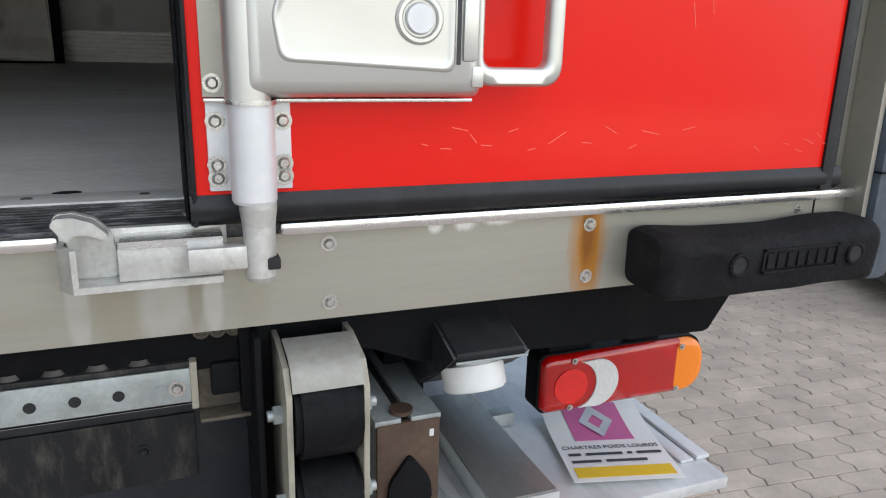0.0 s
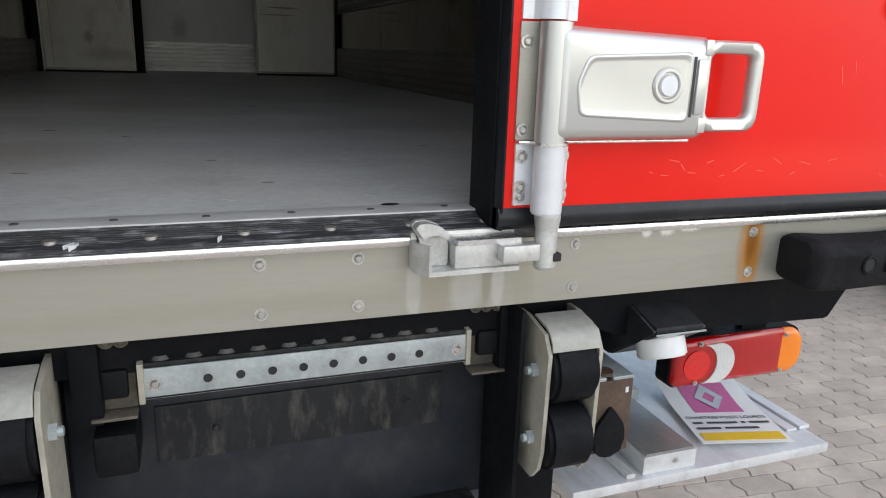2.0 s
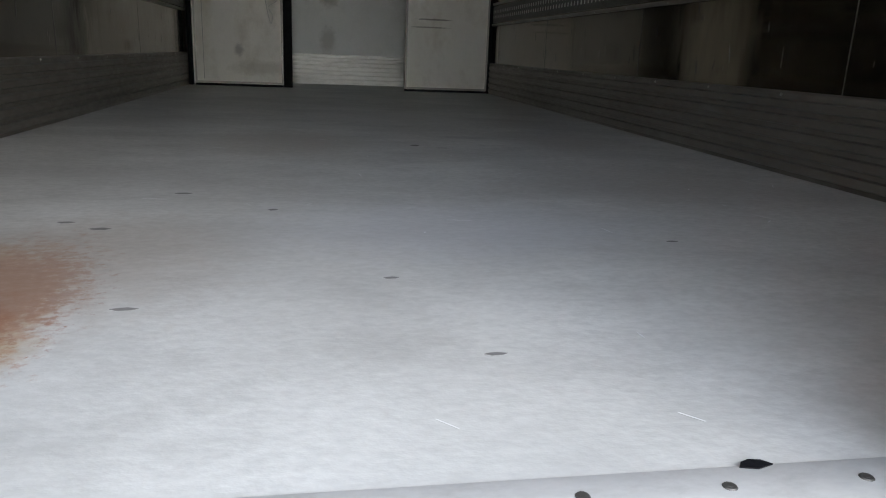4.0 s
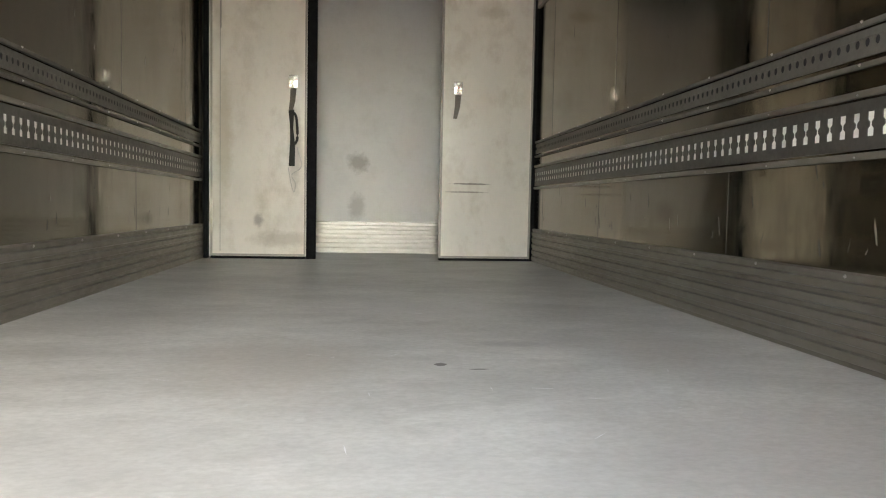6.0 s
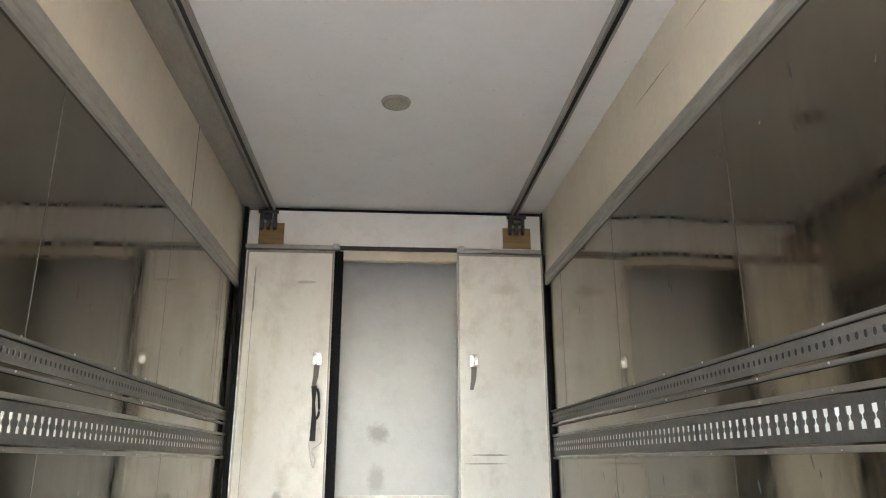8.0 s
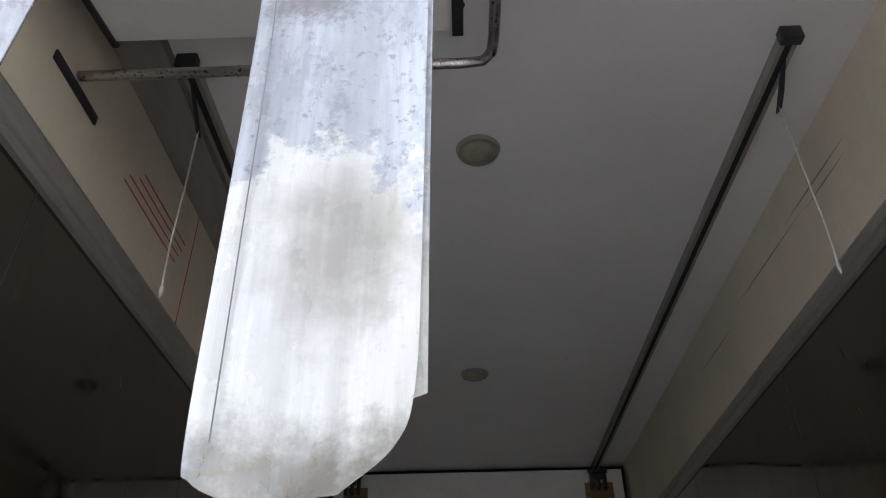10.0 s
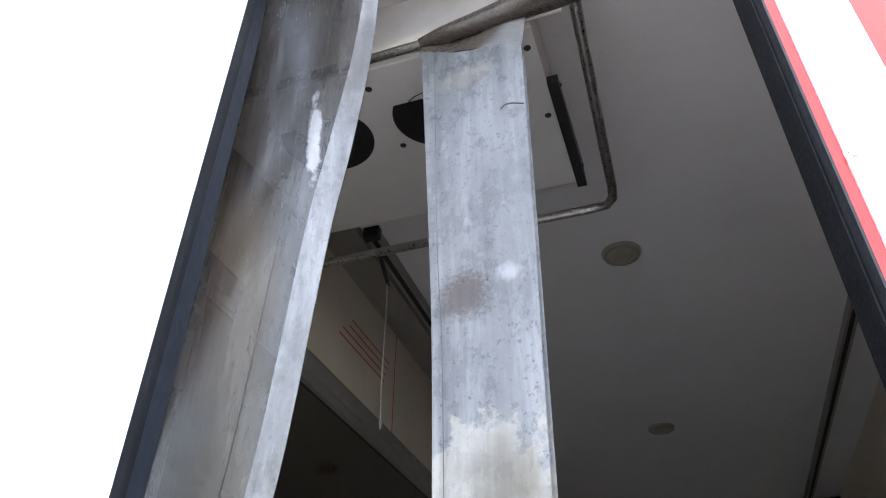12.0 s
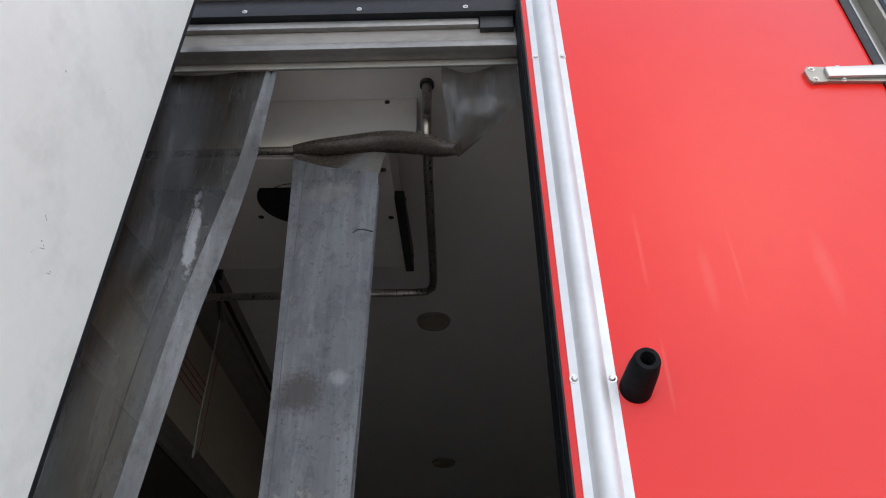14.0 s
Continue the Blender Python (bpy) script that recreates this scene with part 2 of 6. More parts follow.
M_HOLERAIL = mat("grey_hole_rail", (0.135, 0.128, 0.112), 0.5, 0.3, var=0.15, scale=5, fine=60, bump=0.05, dirt=(0.12, 0.11, 0.1), dirt_amount=0.4)
M_GRP = mat("cream_grp_panel", (0.72, 0.645, 0.51), 0.38, var=0.06, scale=2.0, fine=40, bump=0.03, dirt=(0.52, 0.45, 0.34), dirt_amount=0.30, grain=(1, 1, 0.6))
M_CEIL = mat("white_ceiling_panel", (0.78, 0.77, 0.75), 0.34, var=0.03, scale=1.2, fine=25, bump=0.015, dirt=(0.62, 0.6, 0.56), dirt_amount=0.25)
M_MOULD = mat("grey_moulding", (0.36, 0.345, 0.31), 0.42, 0.5, var=0.12, scale=4, fine=50, bump=0.04, grain=(1, 0.3, 1), dirt=(0.2, 0.18, 0.15), dirt_amount=0.4)
M_WHITE = mat("white_door_panel", (0.88, 0.86, 0.81), 0.36, var=0.04, scale=1.6, fine=40, bump=0.03, dirt=(0.58, 0.53, 0.44), dirt_amount=0.30)
M_INNER = mat("offwhite_inner_door", (0.90, 0.888, 0.845), 0.36, var=0.04, scale=1.6, fine=40, bump=0.03, dirt=(0.55, 0.55, 0.50), dirt_amount=0.35)
M_LEAF = mat("stained_white_leaf", (0.88, 0.85, 0.78), 0.36, var=0.05, scale=1.8, fine=40, bump=0.03, dirt=(0.52, 0.46, 0.36), dirt_amount=0.45, grain=(1, 1, 0.7),
             spots=[(set_in(c), tuple(K * v for v in h), *more) for c, h, *more in (((-0.741, 5.56, 3.09), (0.09, 1, 0.014), (0.30, 0.27, 0.22), 0.4, 0.4, 60.0), ((0.625, 5.56, 1.834), (0.16, 1, 0.008), (0.22, 0.20, 0.17), 0.8, 0.4, 40.0),
                    ((0.60, 5.56, 1.775), (0.17, 1, 0.007), (0.25, 0.22, 0.18), 0.7, 0.4, 40.0), ((0.767, 5.56, 3.05), (0.12, 1, 0.05), (0.52, 0.46, 0.34), 0.4),
                    ((-0.87, 5.56, 1.55), (0.04, 1, 0.05), (0.3, 0.28, 0.25), 0.6), ((-0.7, 5.56, 1.42), (0.25, 1, 0.06), (0.5, 0.46, 0.38), 0.5),
                    ((-1.1, 5.56, 2.15), (0.06, 1, 0.5), (0.62, 0.55, 0.42), 0.5), ((-0.62, 5.56, 2.05), (0.05, 1, 0.35), (0.5, 0.46, 0.4), 0.5))])
M_BACKWALL = mat("grey_white_bulkhead", (0.74, 0.74, 0.73), 0.35, var=0.05, scale=1.5, fine=40, bump=0.02, dirt=(0.5, 0.49, 0.46), dirt_amount=0.3,
                 spots=(((-0.478, 7.29, 2.145), (0.11, 1, 0.11), (0.34, 0.33, 0.31), 0.7), ((-0.49, 7.29, 1.72), (0.09, 1, 0.15), (0.40, 0.39, 0.37), 0.6)))
M_WOOD = mat("varnished_plywood", (0.25, 0.155, 0.06), 0.45, var=0.25, scale=10, fine=90, bump=0.08, grain=(0.4, 1, 3))
M_DARK = mat("dark_steel", (0.05, 0.05, 0.052), 0.45, 0.5, var=0.2, scale=10, fine=90, bump=0.08)
M_PIPE = mat("stainless_pipe", (0.45, 0.43, 0.40), 0.30, 0.95, var=0.12, scale=12, fine=90, bump=0.03)
M_CORD = mat("grey_cord", (0.62, 0.60, 0.56), 0.8, var=0.2, scale=60, fine=300, bump=0.3)
M_WEB = mat("black_webbing", (0.04, 0.038, 0.036), 0.8, var=0.2, scale=60, fine=300, bump=0.3)
M_GREYWEB = mat("grey_webbing", (0.22, 0.20, 0.17), 0.8, var=0.2, scale=60, fine=300, bump=0.3)
M_HOLE = mat("deep_black", (0.012, 0.012, 0.014), 0.7, var=0.2, scale=10, fine=90, bump=0.0)
M_FOAM = mat("white_rail_backing", (0.85, 0.84, 0.80), 0.5, var=0.04, scale=10, fine=90, bump=0.0)
M_PAVER = mat("concrete_paver", (0.56, 0.468, 0.388), 0.85, var=0.22, scale=5, fine=160, bump=0.5, rand=0.35, dirt=(0.34, 0.31, 0.275), dirt_amount=0.45)
M_JOINT = mat("sandy_joint", (0.17, 0.148, 0.125), 0.95, var=0.25, scale=6, fine=120, bump=0.4)
M_YARD = mat("far_paving", (0.48, 0.44, 0.395), 0.9, var=0.14, scale=0.6, fine=30, bump=0.2)
M_TRUCKW = mat("white_cab_paint", (0.88, 0.82, 0.79), 0.18, var=0.02, scale=2, fine=40, bump=0.0, coat=0.4)
M_TRUCKB = mat("dark_grille_plastic", (0.035, 0.033, 0.035), 0.5, var=0.2, scale=10, fine=120, bump=0.1)
M_CHROME = mat("lamp_reflector", (0.75, 0.75, 0.76), 0.12, 0.95, var=0.05, scale=8, fine=60, bump=0.02)
M_PAPER = mat("paper_sign", (0.86, 0.85, 0.82), 0.5, var=0.03, scale=10, fine=90, bump=0.02)
M_PINK = mat("pink_print", (0.62, 0.12, 0.32), 0.5, var=0.04, scale=10, fine=90, bump=0.0)
M_YELLOW = mat("yellow_print", (0.85, 0.55, 0.02), 0.5, var=0.04, scale=10, fine=90, bump=0.0)
M_INK = mat("dark_print", (0.05, 0.05, 0.055), 0.6, var=0.05, scale=10, fine=90, bump=0.0)
M_GREYPRINT = mat("grey_print", (0.55, 0.57, 0.62), 0.5, var=0.06, scale=30, fine=90, bump=0.0)
M_REDPRINT = mat("red_print", (0.55, 0.05, 0.03), 0.6, var=0.06, scale=30, fine=90, bump=0.0)
M_LENSRED = mat("red_lamp_lens", (0.44, 0.004, 0.004), 0.10, var=0.10, scale=12, fine=90, bump=0.03, grain=(3, 1, 1), coat=0.5)
M_LENSDEEP = mat("bright_red_reflector", (0.74, 0.012, 0.010), 0.14, var=0.1, scale=60, fine=200, bump=0.4, coat=0.5)
M_LENSORANGE = mat("orange_lamp_lens", (0.90, 0.23, 0.015), 0.14, var=0.06, scale=30, fine=90, bump=0.1, grain=(14, 1, 1), coat=0.15)
M_LENSCLEAR = mat("clear_ribbed_lens", (0.72, 0.72, 0.70), 0.16, var=0.14, scale=30, fine=60, bump=0.5, grain=(20, 1, 3), coat=0.5)
M_BEZEL = mat("yellowed_lamp_bezel", (0.28, 0.265, 0.22), 0.4, var=0.1, scale=20, fine=90, bump=0.03)
M_LAMPGLASS = mat("ceiling_lamp_lens", (0.33, 0.30, 0.22), 0.3, var=0.12, scale=40, fine=120, bump=0.2)


def strip_mat(name, body, clear, streak, stains=(), haze=0.8, grain_amount=0.85, relief=0.2):
    """Scratched flexible PVC: part see-through, part milky, with vertical smears, fine specks, stains and patches of
    painted light.
    """
    m = bpy.data.materials.new(name)
    m.use_nodes = True
    n, li = m.node_tree.nodes, m.node_tree.links
    p = n["Principled BSDF"]
    geo = n.new("ShaderNodeNewGeometry")

    def tex(scale, sc, det):
        mp = n.new("ShaderNodeMapping")
        mp.inputs["Scale"].default_value = scale
        li.new(geo.outputs["Position"], mp.inputs["Vector"])
        t = n.new("ShaderNodeTexNoise")
        t.inputs["Scale"].default_value, t.inputs["Detail"].default_value, t.inputs["Roughness"].default_value = sc, det, 0.7
        li.new(mp.outputs[0], t.inputs["Vector"])
        return t.outputs["Fac"]

    def rng(src, a, b, lo, hi):
        r = n.new("ShaderNodeMapRange")
        r.inputs[1].default_value, r.inputs[2].default_value, r.inputs[3].default_value, r.inputs[4].default_value = a, b, lo, hi
        li.new(src, r.inputs[0])
        return r.outputs[0]

    def mix(fac, a, b):
        x = n.new("ShaderNodeMix")
        x.data_type = 'RGBA'
        li.new(fac, x.inputs[0])
        for k, v in ((6, a), (7, b)):
            if isinstance(v, tuple):
                x.inputs[k].default_value = (*v, 1)
            else:
                li.new(v, x.inputs[k])
        return x.outputs[2]
    cloud, speck, smear, soft = tex((1.6, 1.6, 0.9), 5.0, 9.0), tex((1, 1, 1), 70.0, 4.0), tex((6, 6, 0.35), 3.0, 5.0), tex((1.6, 1.6, 0.8), 2.4, 4.0)
    patch = tex((1, 1, 0.8), 15.0, 8.0)
    c = mix(rng(cloud, 0.36, 0.64, 0.0, 1.0), tuple(v * 0.72 for v in body), tuple(min(1, v * 1.12) for v in body))
    c = mix(rng(smear, 0.50, 0.66, 0.0, 0.8), c, streak)
    c = mix(rng(patch, 0.56, 0.64, 0.0, haze), c, tuple(v * 0.55 for v in body))
    c = mix(rng(speck, 0.58, 0.66, 0.0, grain_amount), c, tuple(v * 0.45 for v in body))
    for centre, half, scol, amount, width, grit in stains:
        v = geo.outputs["Position"]
        for op, val in (('SUBTRACT', centre), ('DIVIDE', half)):
            q = n.new("ShaderNodeVectorMath")
            q.operation = op
            q.inputs[1].default_value = val
            li.new(v, q.inputs[0])
            v = q.outputs[0]
        q = n.new("ShaderNodeVectorMath")
        q.operation = 'LENGTH'
        li.new(v, q.inputs[0])
        ad = n.new("ShaderNodeMath")
        ad.operation = 'MULTIPLY_ADD'
        li.new(tex((1, 1, 1), grit, 6.0), ad.inputs[0])
        ad.inputs[1].default_value = 1.6
        li.new(q.outputs["Value"], ad.inputs[2])
        c = mix(rng(ad.outputs[0], 1.5 - width / 2, 1.5 + width / 2, amount, 0.0), c, scol)
    li.new(c, p.inputs["Base Color"])
    p.inputs["Specular IOR Level"].default_value = 0.36
    li.new(rng(cloud, 0.3, 0.7, 0.16, 0.42), p.inputs["Roughness"])
    bp = n.new("ShaderNodeBump")
    bp.inputs["Strength"].default_value, bp.inputs["Distance"].default_value = 0.3, 0.012
    li.new(soft, bp.inputs["Height"])
    bp2 = n.new("ShaderNodeBump")
    bp2.inputs["Strength"].default_value, bp2.inputs["Distance"].default_value = relief, 0.002
    li.new(speck, bp2.inputs["Height"])
    li.new(bp.outputs[0], bp2.inputs["Normal"])
    li.new(bp2.outputs[0], p.inputs["Normal"])
    tr = n.new("ShaderNodeBsdfTransparent")
    tr.inputs[0].default_value = (0.80, 0.77, 0.71, 1)
    mx = n.new("ShaderNodeMixShader")
    li.new(rng(smear, 0.35, 0.65, 1 - clear - 0.15, min(1.0, 1 - clear + 0.15)), mx.inputs[0])
    li.new(tr.outputs[0], mx.inputs[1])
    li.new(p.outputs[0], mx.inputs[2])
    li.new(mx.outputs[0], n["Material Output"].inputs[0])
    return m


M_STRIP = strip_mat("scratched_pvc_strip", (0.148, 0.155, 0.165), 0.14, (0.205, 0.213, 0.224), (
    ((-0.695, 0.36, 2.92), (0.080, 0.3, 0.085), (0.055, 0.045, 0.042), 0.9, 0.5, 90.0),
    ((-0.593, 0.36, 2.965), (0.03, 0.3, 0.03), (0.36, 0.37, 0.39), 0.6, 0.6, 30.0),
    ((-0.65, 0.40, 2.36), (0.24, 0.3, 0.40), (0.30, 0.29, 0.26), 0.7, 0.1, 12.0),
    ((-0.63, 0.40, 2.46), (0.10, 0.3, 0.14), (0.11, 0.10, 0.078), 0.85, 0.8, 14.0),
    ((-0.58, 0.32, 2.50), (0.04, 0.3, 0.05), (0.16, 0.15, 0.12), 0.6, 0.5, 20.0),
    # dirty lower end, with shade painted in to keep it from burning out
    ((-0.65, 0.36, 2.14), (0.26, 0.3, 0.14), (0.075, 0.068, 0.052), 0.92, 0.5, 14.0),
    ((-0.685, 0.31, 3.66), (0.12, 0.3, 0.06), (0.22, 0.21, 0.20), 0.6, 0.4, 14.0)))
# smeared PVC, dark copy: the unlit load space behind is in its colour
M_STRIPDARK = strip_mat("smeared_shaded_pvc", (0.020, 0.018, 0.016), 0.24, (0.055, 0.051, 0.048), (
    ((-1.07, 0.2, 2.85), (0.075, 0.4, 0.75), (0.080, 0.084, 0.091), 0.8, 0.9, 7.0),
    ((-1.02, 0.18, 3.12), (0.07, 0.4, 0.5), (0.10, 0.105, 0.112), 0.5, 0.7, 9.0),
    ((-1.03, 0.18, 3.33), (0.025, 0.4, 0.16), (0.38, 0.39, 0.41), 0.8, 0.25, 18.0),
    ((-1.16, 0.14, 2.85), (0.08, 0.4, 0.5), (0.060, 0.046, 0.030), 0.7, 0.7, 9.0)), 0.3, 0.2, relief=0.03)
M_STRIPEDGE = strip_mat("milky_pvc_edge", (0.195, 0.203, 0.217), 0.24, (0.25, 0.26, 0.277), (
    ((-1.10, 0.2, 1.45), (0.3, 0.4, 0.45), (0.24, 0.215, 0.165), 0.9, 0.5, 6.0),
    ((-0.90, 0.08, 3.6), (0.10, 0.4, 0.32), (0.075, 0.070, 0.066), 0.85, 0.6, 12.0)), 0.35, 0.35)


# the pale patch is a painted highlight across the twist
M_STRIPCLEAR = strip_mat("clear_pvc_twist", (0.045, 0.045, 0.047), 0.62, (0.12, 0.122, 0.126), (
    ((-0.16, 0.07, 3.80), (0.10, 0.4, 0.05), (0.30, 0.31, 0.32), 0.7, 0.5, 12.0),), 0.3, 0.2, relief=0.03)


def glass_mat():
    m = bpy.data.materials.new("clear_lamp_cover")
    m.use_nodes = True
    n, li = m.node_tree.nodes, m.node_tree.links
    g, t, mx = n.new("ShaderNodeBsdfGlossy"), n.new("ShaderNodeBsdfTransparent"), n.new("ShaderNodeMixShader")
    g.inputs["Roughness"].default_value = 0.05
    mx.inputs[0].default_value = 0.14
    li.new(t.outputs[0], mx.inputs[1])
    li.new(g.outputs[0], mx.inputs[2])
    li.new(mx.outputs[0], n["Material Output"].inputs[0])
    return m


M_GLASS = glass_mat()

# ---- building helpers ----


def bm_box(bm, lo, hi, bevel=0.0):
    """Adds a box between two corners, with bevelled edges if asked for."""
    lo, hi = Vector(lo), Vector(hi)
    r = bmesh.ops.create_cube(bm, size=1.0, matrix=Matrix.Translation((lo + hi) / 2) @ Matrix.Diagonal((*(hi - lo), 1)))
    if bevel:
        es = list({e for v in r["verts"] for e in v.link_edges})
        bmesh.ops.bevel(bm, geom=es, offset=bevel, segments=2, affect='EDGES', profile=0.6)
    return bm


def bm_prism(bm, pts, axis, a, b):
    """Extrudes a flat outline along an axis from a to b. pts are the two other coordinates in order."""
    def put3(p, d):
        return {"x": (d, p[0], p[1]), "y": (p[0], d, p[1]), "z": (p[0], p[1], d)}[axis]
    v0 = [bm.verts.new(put3(p, a)) for p in pts]
    v1 = [bm.verts.new(put3(p, b)) for p in pts]
    k = len(pts)
    bm.faces.new(v0[::-1])
    bm.faces.new(v1)
    for i in range(k):
        bm.faces.new((v0[i], v0[(i + 1) % k], v1[(i + 1) % k], v1[i]))
    return bm


def bm_cyl(bm, a, b, r1, r2=None, seg=20, caps=True):
    a, b = Vector(a), Vector(b)
    d = b - a
    m = Matrix.Translation((a + b) / 2) @ d.to_track_quat('Z', 'Y').to_matrix().to_4x4()
    bmesh.ops.create_cone(bm, cap_ends=caps, segments=seg, radius1=r1, radius2=r1 if r2 is None else r2, depth=d.length, matrix=m)
    return bm


def bm_tube(bm, pts, r, seg=12):
    """A round tube along a line of points; r is one radius or one for each point."""
    pts = [Vector(p) for p in pts]
    rs = r if isinstance(r, (list, tuple)) else [r] * len(pts)
    rings = []
    for i, p in enumerate(pts):
        d = (pts[min(i + 1, len(pts) - 1)] - pts[max(i - 1, 0)]).normalized()
        q = d.to_track_quat('Z', 'Y').to_matrix()
        rings.append([bm.verts.new(p + q @ Vector((math.cos(t) * rs[i], math.sin(t) * rs[i], 0)))
                      for t in (2 * math.pi * k / seg for k in range(seg))])
    for A, B in zip(rings, rings[1:]):
        for k in range(seg):
            bm.faces.new((A[k], A[(k + 1) % seg], B[(k + 1) % seg], B[k]))
    bm.faces.new(rings[0][::-1])
    bm.faces.new(rings[-1])
    return bm


def curve_pts(pts, step=8):
    """Catmull-Rom points through the given ones."""
    P = [Vector(p) for p in pts]
    P = [2 * P[0] - P[1]] + P + [2 * P[-1] - P[-2]]
    out = []
    for i in range(1, len(P) - 2):
        for k in range(step):
            t = k / step
            out.append(0.5 * ((2 * P[i]) + (P[i + 1] - P[i - 1]) * t + (2 * P[i - 1] - 5 * P[i] + 4 * P[i + 1] - P[i + 2]) * t * t
                              + (3 * P[i] - P[i - 1] - 3 * P[i + 1] + P[i + 2]) * t ** 3))
    out.append(P[-2])
    return out


def thing(name, at, label, category="", kind="", group=""):
    ob = new(name)
    ob.location = at
    ob.empty_display_size = 0.1
    return tagged(ob, label, category, group, kind)


def base_of(ob):
    v = Vector(ob.location)
    return v if ob.parent is None else v + base_of(ob.parent)


def finish(bm, name, material, smooth=40):
    bmesh.ops.recalc_face_normals(bm, faces=bm.faces)
    me = bpy.data.meshes.new(name)
    bm.to_mesh(me)
    bm.free()
    me.materials.append(material)
    if smooth:
        me.polygons.foreach_set("use_smooth", [True] * len(me.polygons))
        me.set_sharp_from_angle(angle=radians(smooth))
    return me


def part(name, bm, material, parent, label="", smooth=40):
    """One mesh object under a thing or part; the bmesh is in world metres."""
    bmesh.ops.translate(bm, verts=bm.verts, vec=-base_of(parent))
    ob = new(name, finish(bm, name, material, smooth))
    ob.parent = parent
    return tagged(ob, label)


def solid(name, bm, material, label, category="", kind="structure", at=None, smooth=40):
    """A top-level mesh."""
    at = Vector(at or (0, 0, 0))
    bmesh.ops.translate(bm, verts=bm.verts, vec=-at)
    ob = new(name, finish(bm, name, material, smooth))
    ob.location = at
    return tagged(ob, label, category, "", kind)


def B():
    return bmesh.new()


def box_part(name, lo, hi, material, parent, bevel=0.003, label=""):
    return part(name, bm_box(B(), lo, hi, bevel), material, parent, label)


def screw(parent, at, r=0.007, way=(0, -1, 0), name="screw", material=None):
    """A domed screw head with a socket, facing along way."""
    bm, a, w = B(), Vector(at), Vector(way)
    bm_cyl(bm, a, a + w * 0.0015, r * 1.5, seg=12)
    bm_cyl(bm, a + w * 0.0015, a + w * 0.0055, r, r * 0.62, seg=12)
    bm_cyl(bm, a + w * 0.0055, a + w * 0.006, r * 0.36, r * 0.36, seg=6)
    return part(name, bm, material or M_SCREW, parent)

# ---- structure: the box body ----
NICKS = [(-0.894, 1.254, 0.022, 0.010), (-0.832, 0.470, 0.020, 0.007), (-0.988, 0.910, 0.022, 0.010), (-1.066, 0.961, 0.018, 0.008), (-0.452, 0.590, 0.014, 0.006), (-0.352, 0.291, 0.016, 0.005), (-0.196, 2.210, 0.02, 0.02), (-0.67, 1.08, 0.012, 0.008), (0.15, 0.8, 0.014, 0.006), (-0.095, 2.15, 0.03, 0.006)]
floor = solid("floor", bm_box(B(), (XL, 0.012, 1.16), (XR, Y1, FLOOR)), M_FLOOR, "grey scuffed resin floor of the load space", "floor")
screws_at = [(-0.775 - 0.14 + 0.1387 * i) for i in range(14)]
edge_strip = box_part("edge_strip", (XL, -0.030, 1.20), (XR, 0.036, 1.2825), M_EDGE, floor, 0.003, "aluminium floor edge strip")
for x in screws_at:
    bm = B()
    bm_cyl(bm, (x, 0.004, 1.2822), (x, 0.004, 1.2838), 0.0074, 0.006, seg=12)
    bm_cyl(bm, (x, 0.004, 1.2838), (x, 0.004, 1.2842), 0.003, seg=6)
    part("rivet", bm, M_RAIL, edge_strip)
bm = B()
for x, y, a, b in NICKS:
    x, y = x * 1.03, y * 1.08
    bm_prism(bm, [(x - a, y), (x - a * 0.4, y - b), (x + a * 0.5, y - b * 0.8), (x + a, y + b * 0.2), (x + a * 0.2, y + b), (x - a * 0.5, y + b * 0.7)], "z", 1.2799, 1.2806)
part("nicks", bm, M_NICK, floor, "dark nicks in the resin", smooth=0)
bm = B()
random.seed(17)
for i in range(44):
    x, y, a, l = random.uniform(-1.0, 1.0), random.uniform(0.1, 4.6), random.uniform(0, 3.1), random.uniform(0.004, 0.035)
    dx, dy, w = l * math.cos(a), l * math.sin(a), random.uniform(0.0006, 0.0018)
    bm_prism(bm, [(x - dx, y - dy), (x + w, y - w), (x + dx, y + dy), (x - w, y + w)], "z", 1.2799, 1.2804)
part("scratches", bm, M_ALU, floor, "pale scratches in the resin", smooth=0)
solid("dirt_clod", bm_prism(B(), [(-0.196, 0.031), (-0.178, 0.027), (-0.160, 0.033), (-0.168, 0.041), (-0.180, 0.043), (-0.190, 0.039)], "z", 1.2805, 1.284), M_RUB, "small black crumb of dirt on the floor edge", "dirt", kind="", at=(-0.178, 0.035, 1.2805))
sill_rubber = thing("sill_rubber", (-0.1, -0.07, 1.24), "black ribbed rubber strip on the rear sill, scuffed grey", "rubber strip", "structure")
bm = B()
pts = [(-0.084, 1.239), (-0.084, 1.2585), (-0.080, 1.2602), (-0.062, 1.2650)]
for i in range(6):
    y, z = -0.0615 + i * 0.0052, 1.2660 + 0.0022 * i
    pts += [(y, z), (y + 0.0030, z + 0.0006), (y + 0.0034, z - 0.0022), (y + 0.0050, z - 0.0020)]
pts += [(-0.0302, 1.2795), (-0.0302, 1.239)]
bm_prism(bm, pts, "x", XL + 0.19, XR - 0.02)
part("strip", bm, M_SILLRUB, sill_rubber, smooth=20)
for x in [(-0.86 + 0.1387 * i) for i in range(8)]:
    bm = B()
    bm_cyl(bm, (x, -0.054, 1.265), (x, -0.0545, 1.2697), 0.0125, 0.010, seg=14)
    part("screw", bm, M_KICK, sill_rubber, "worn grey screw head")

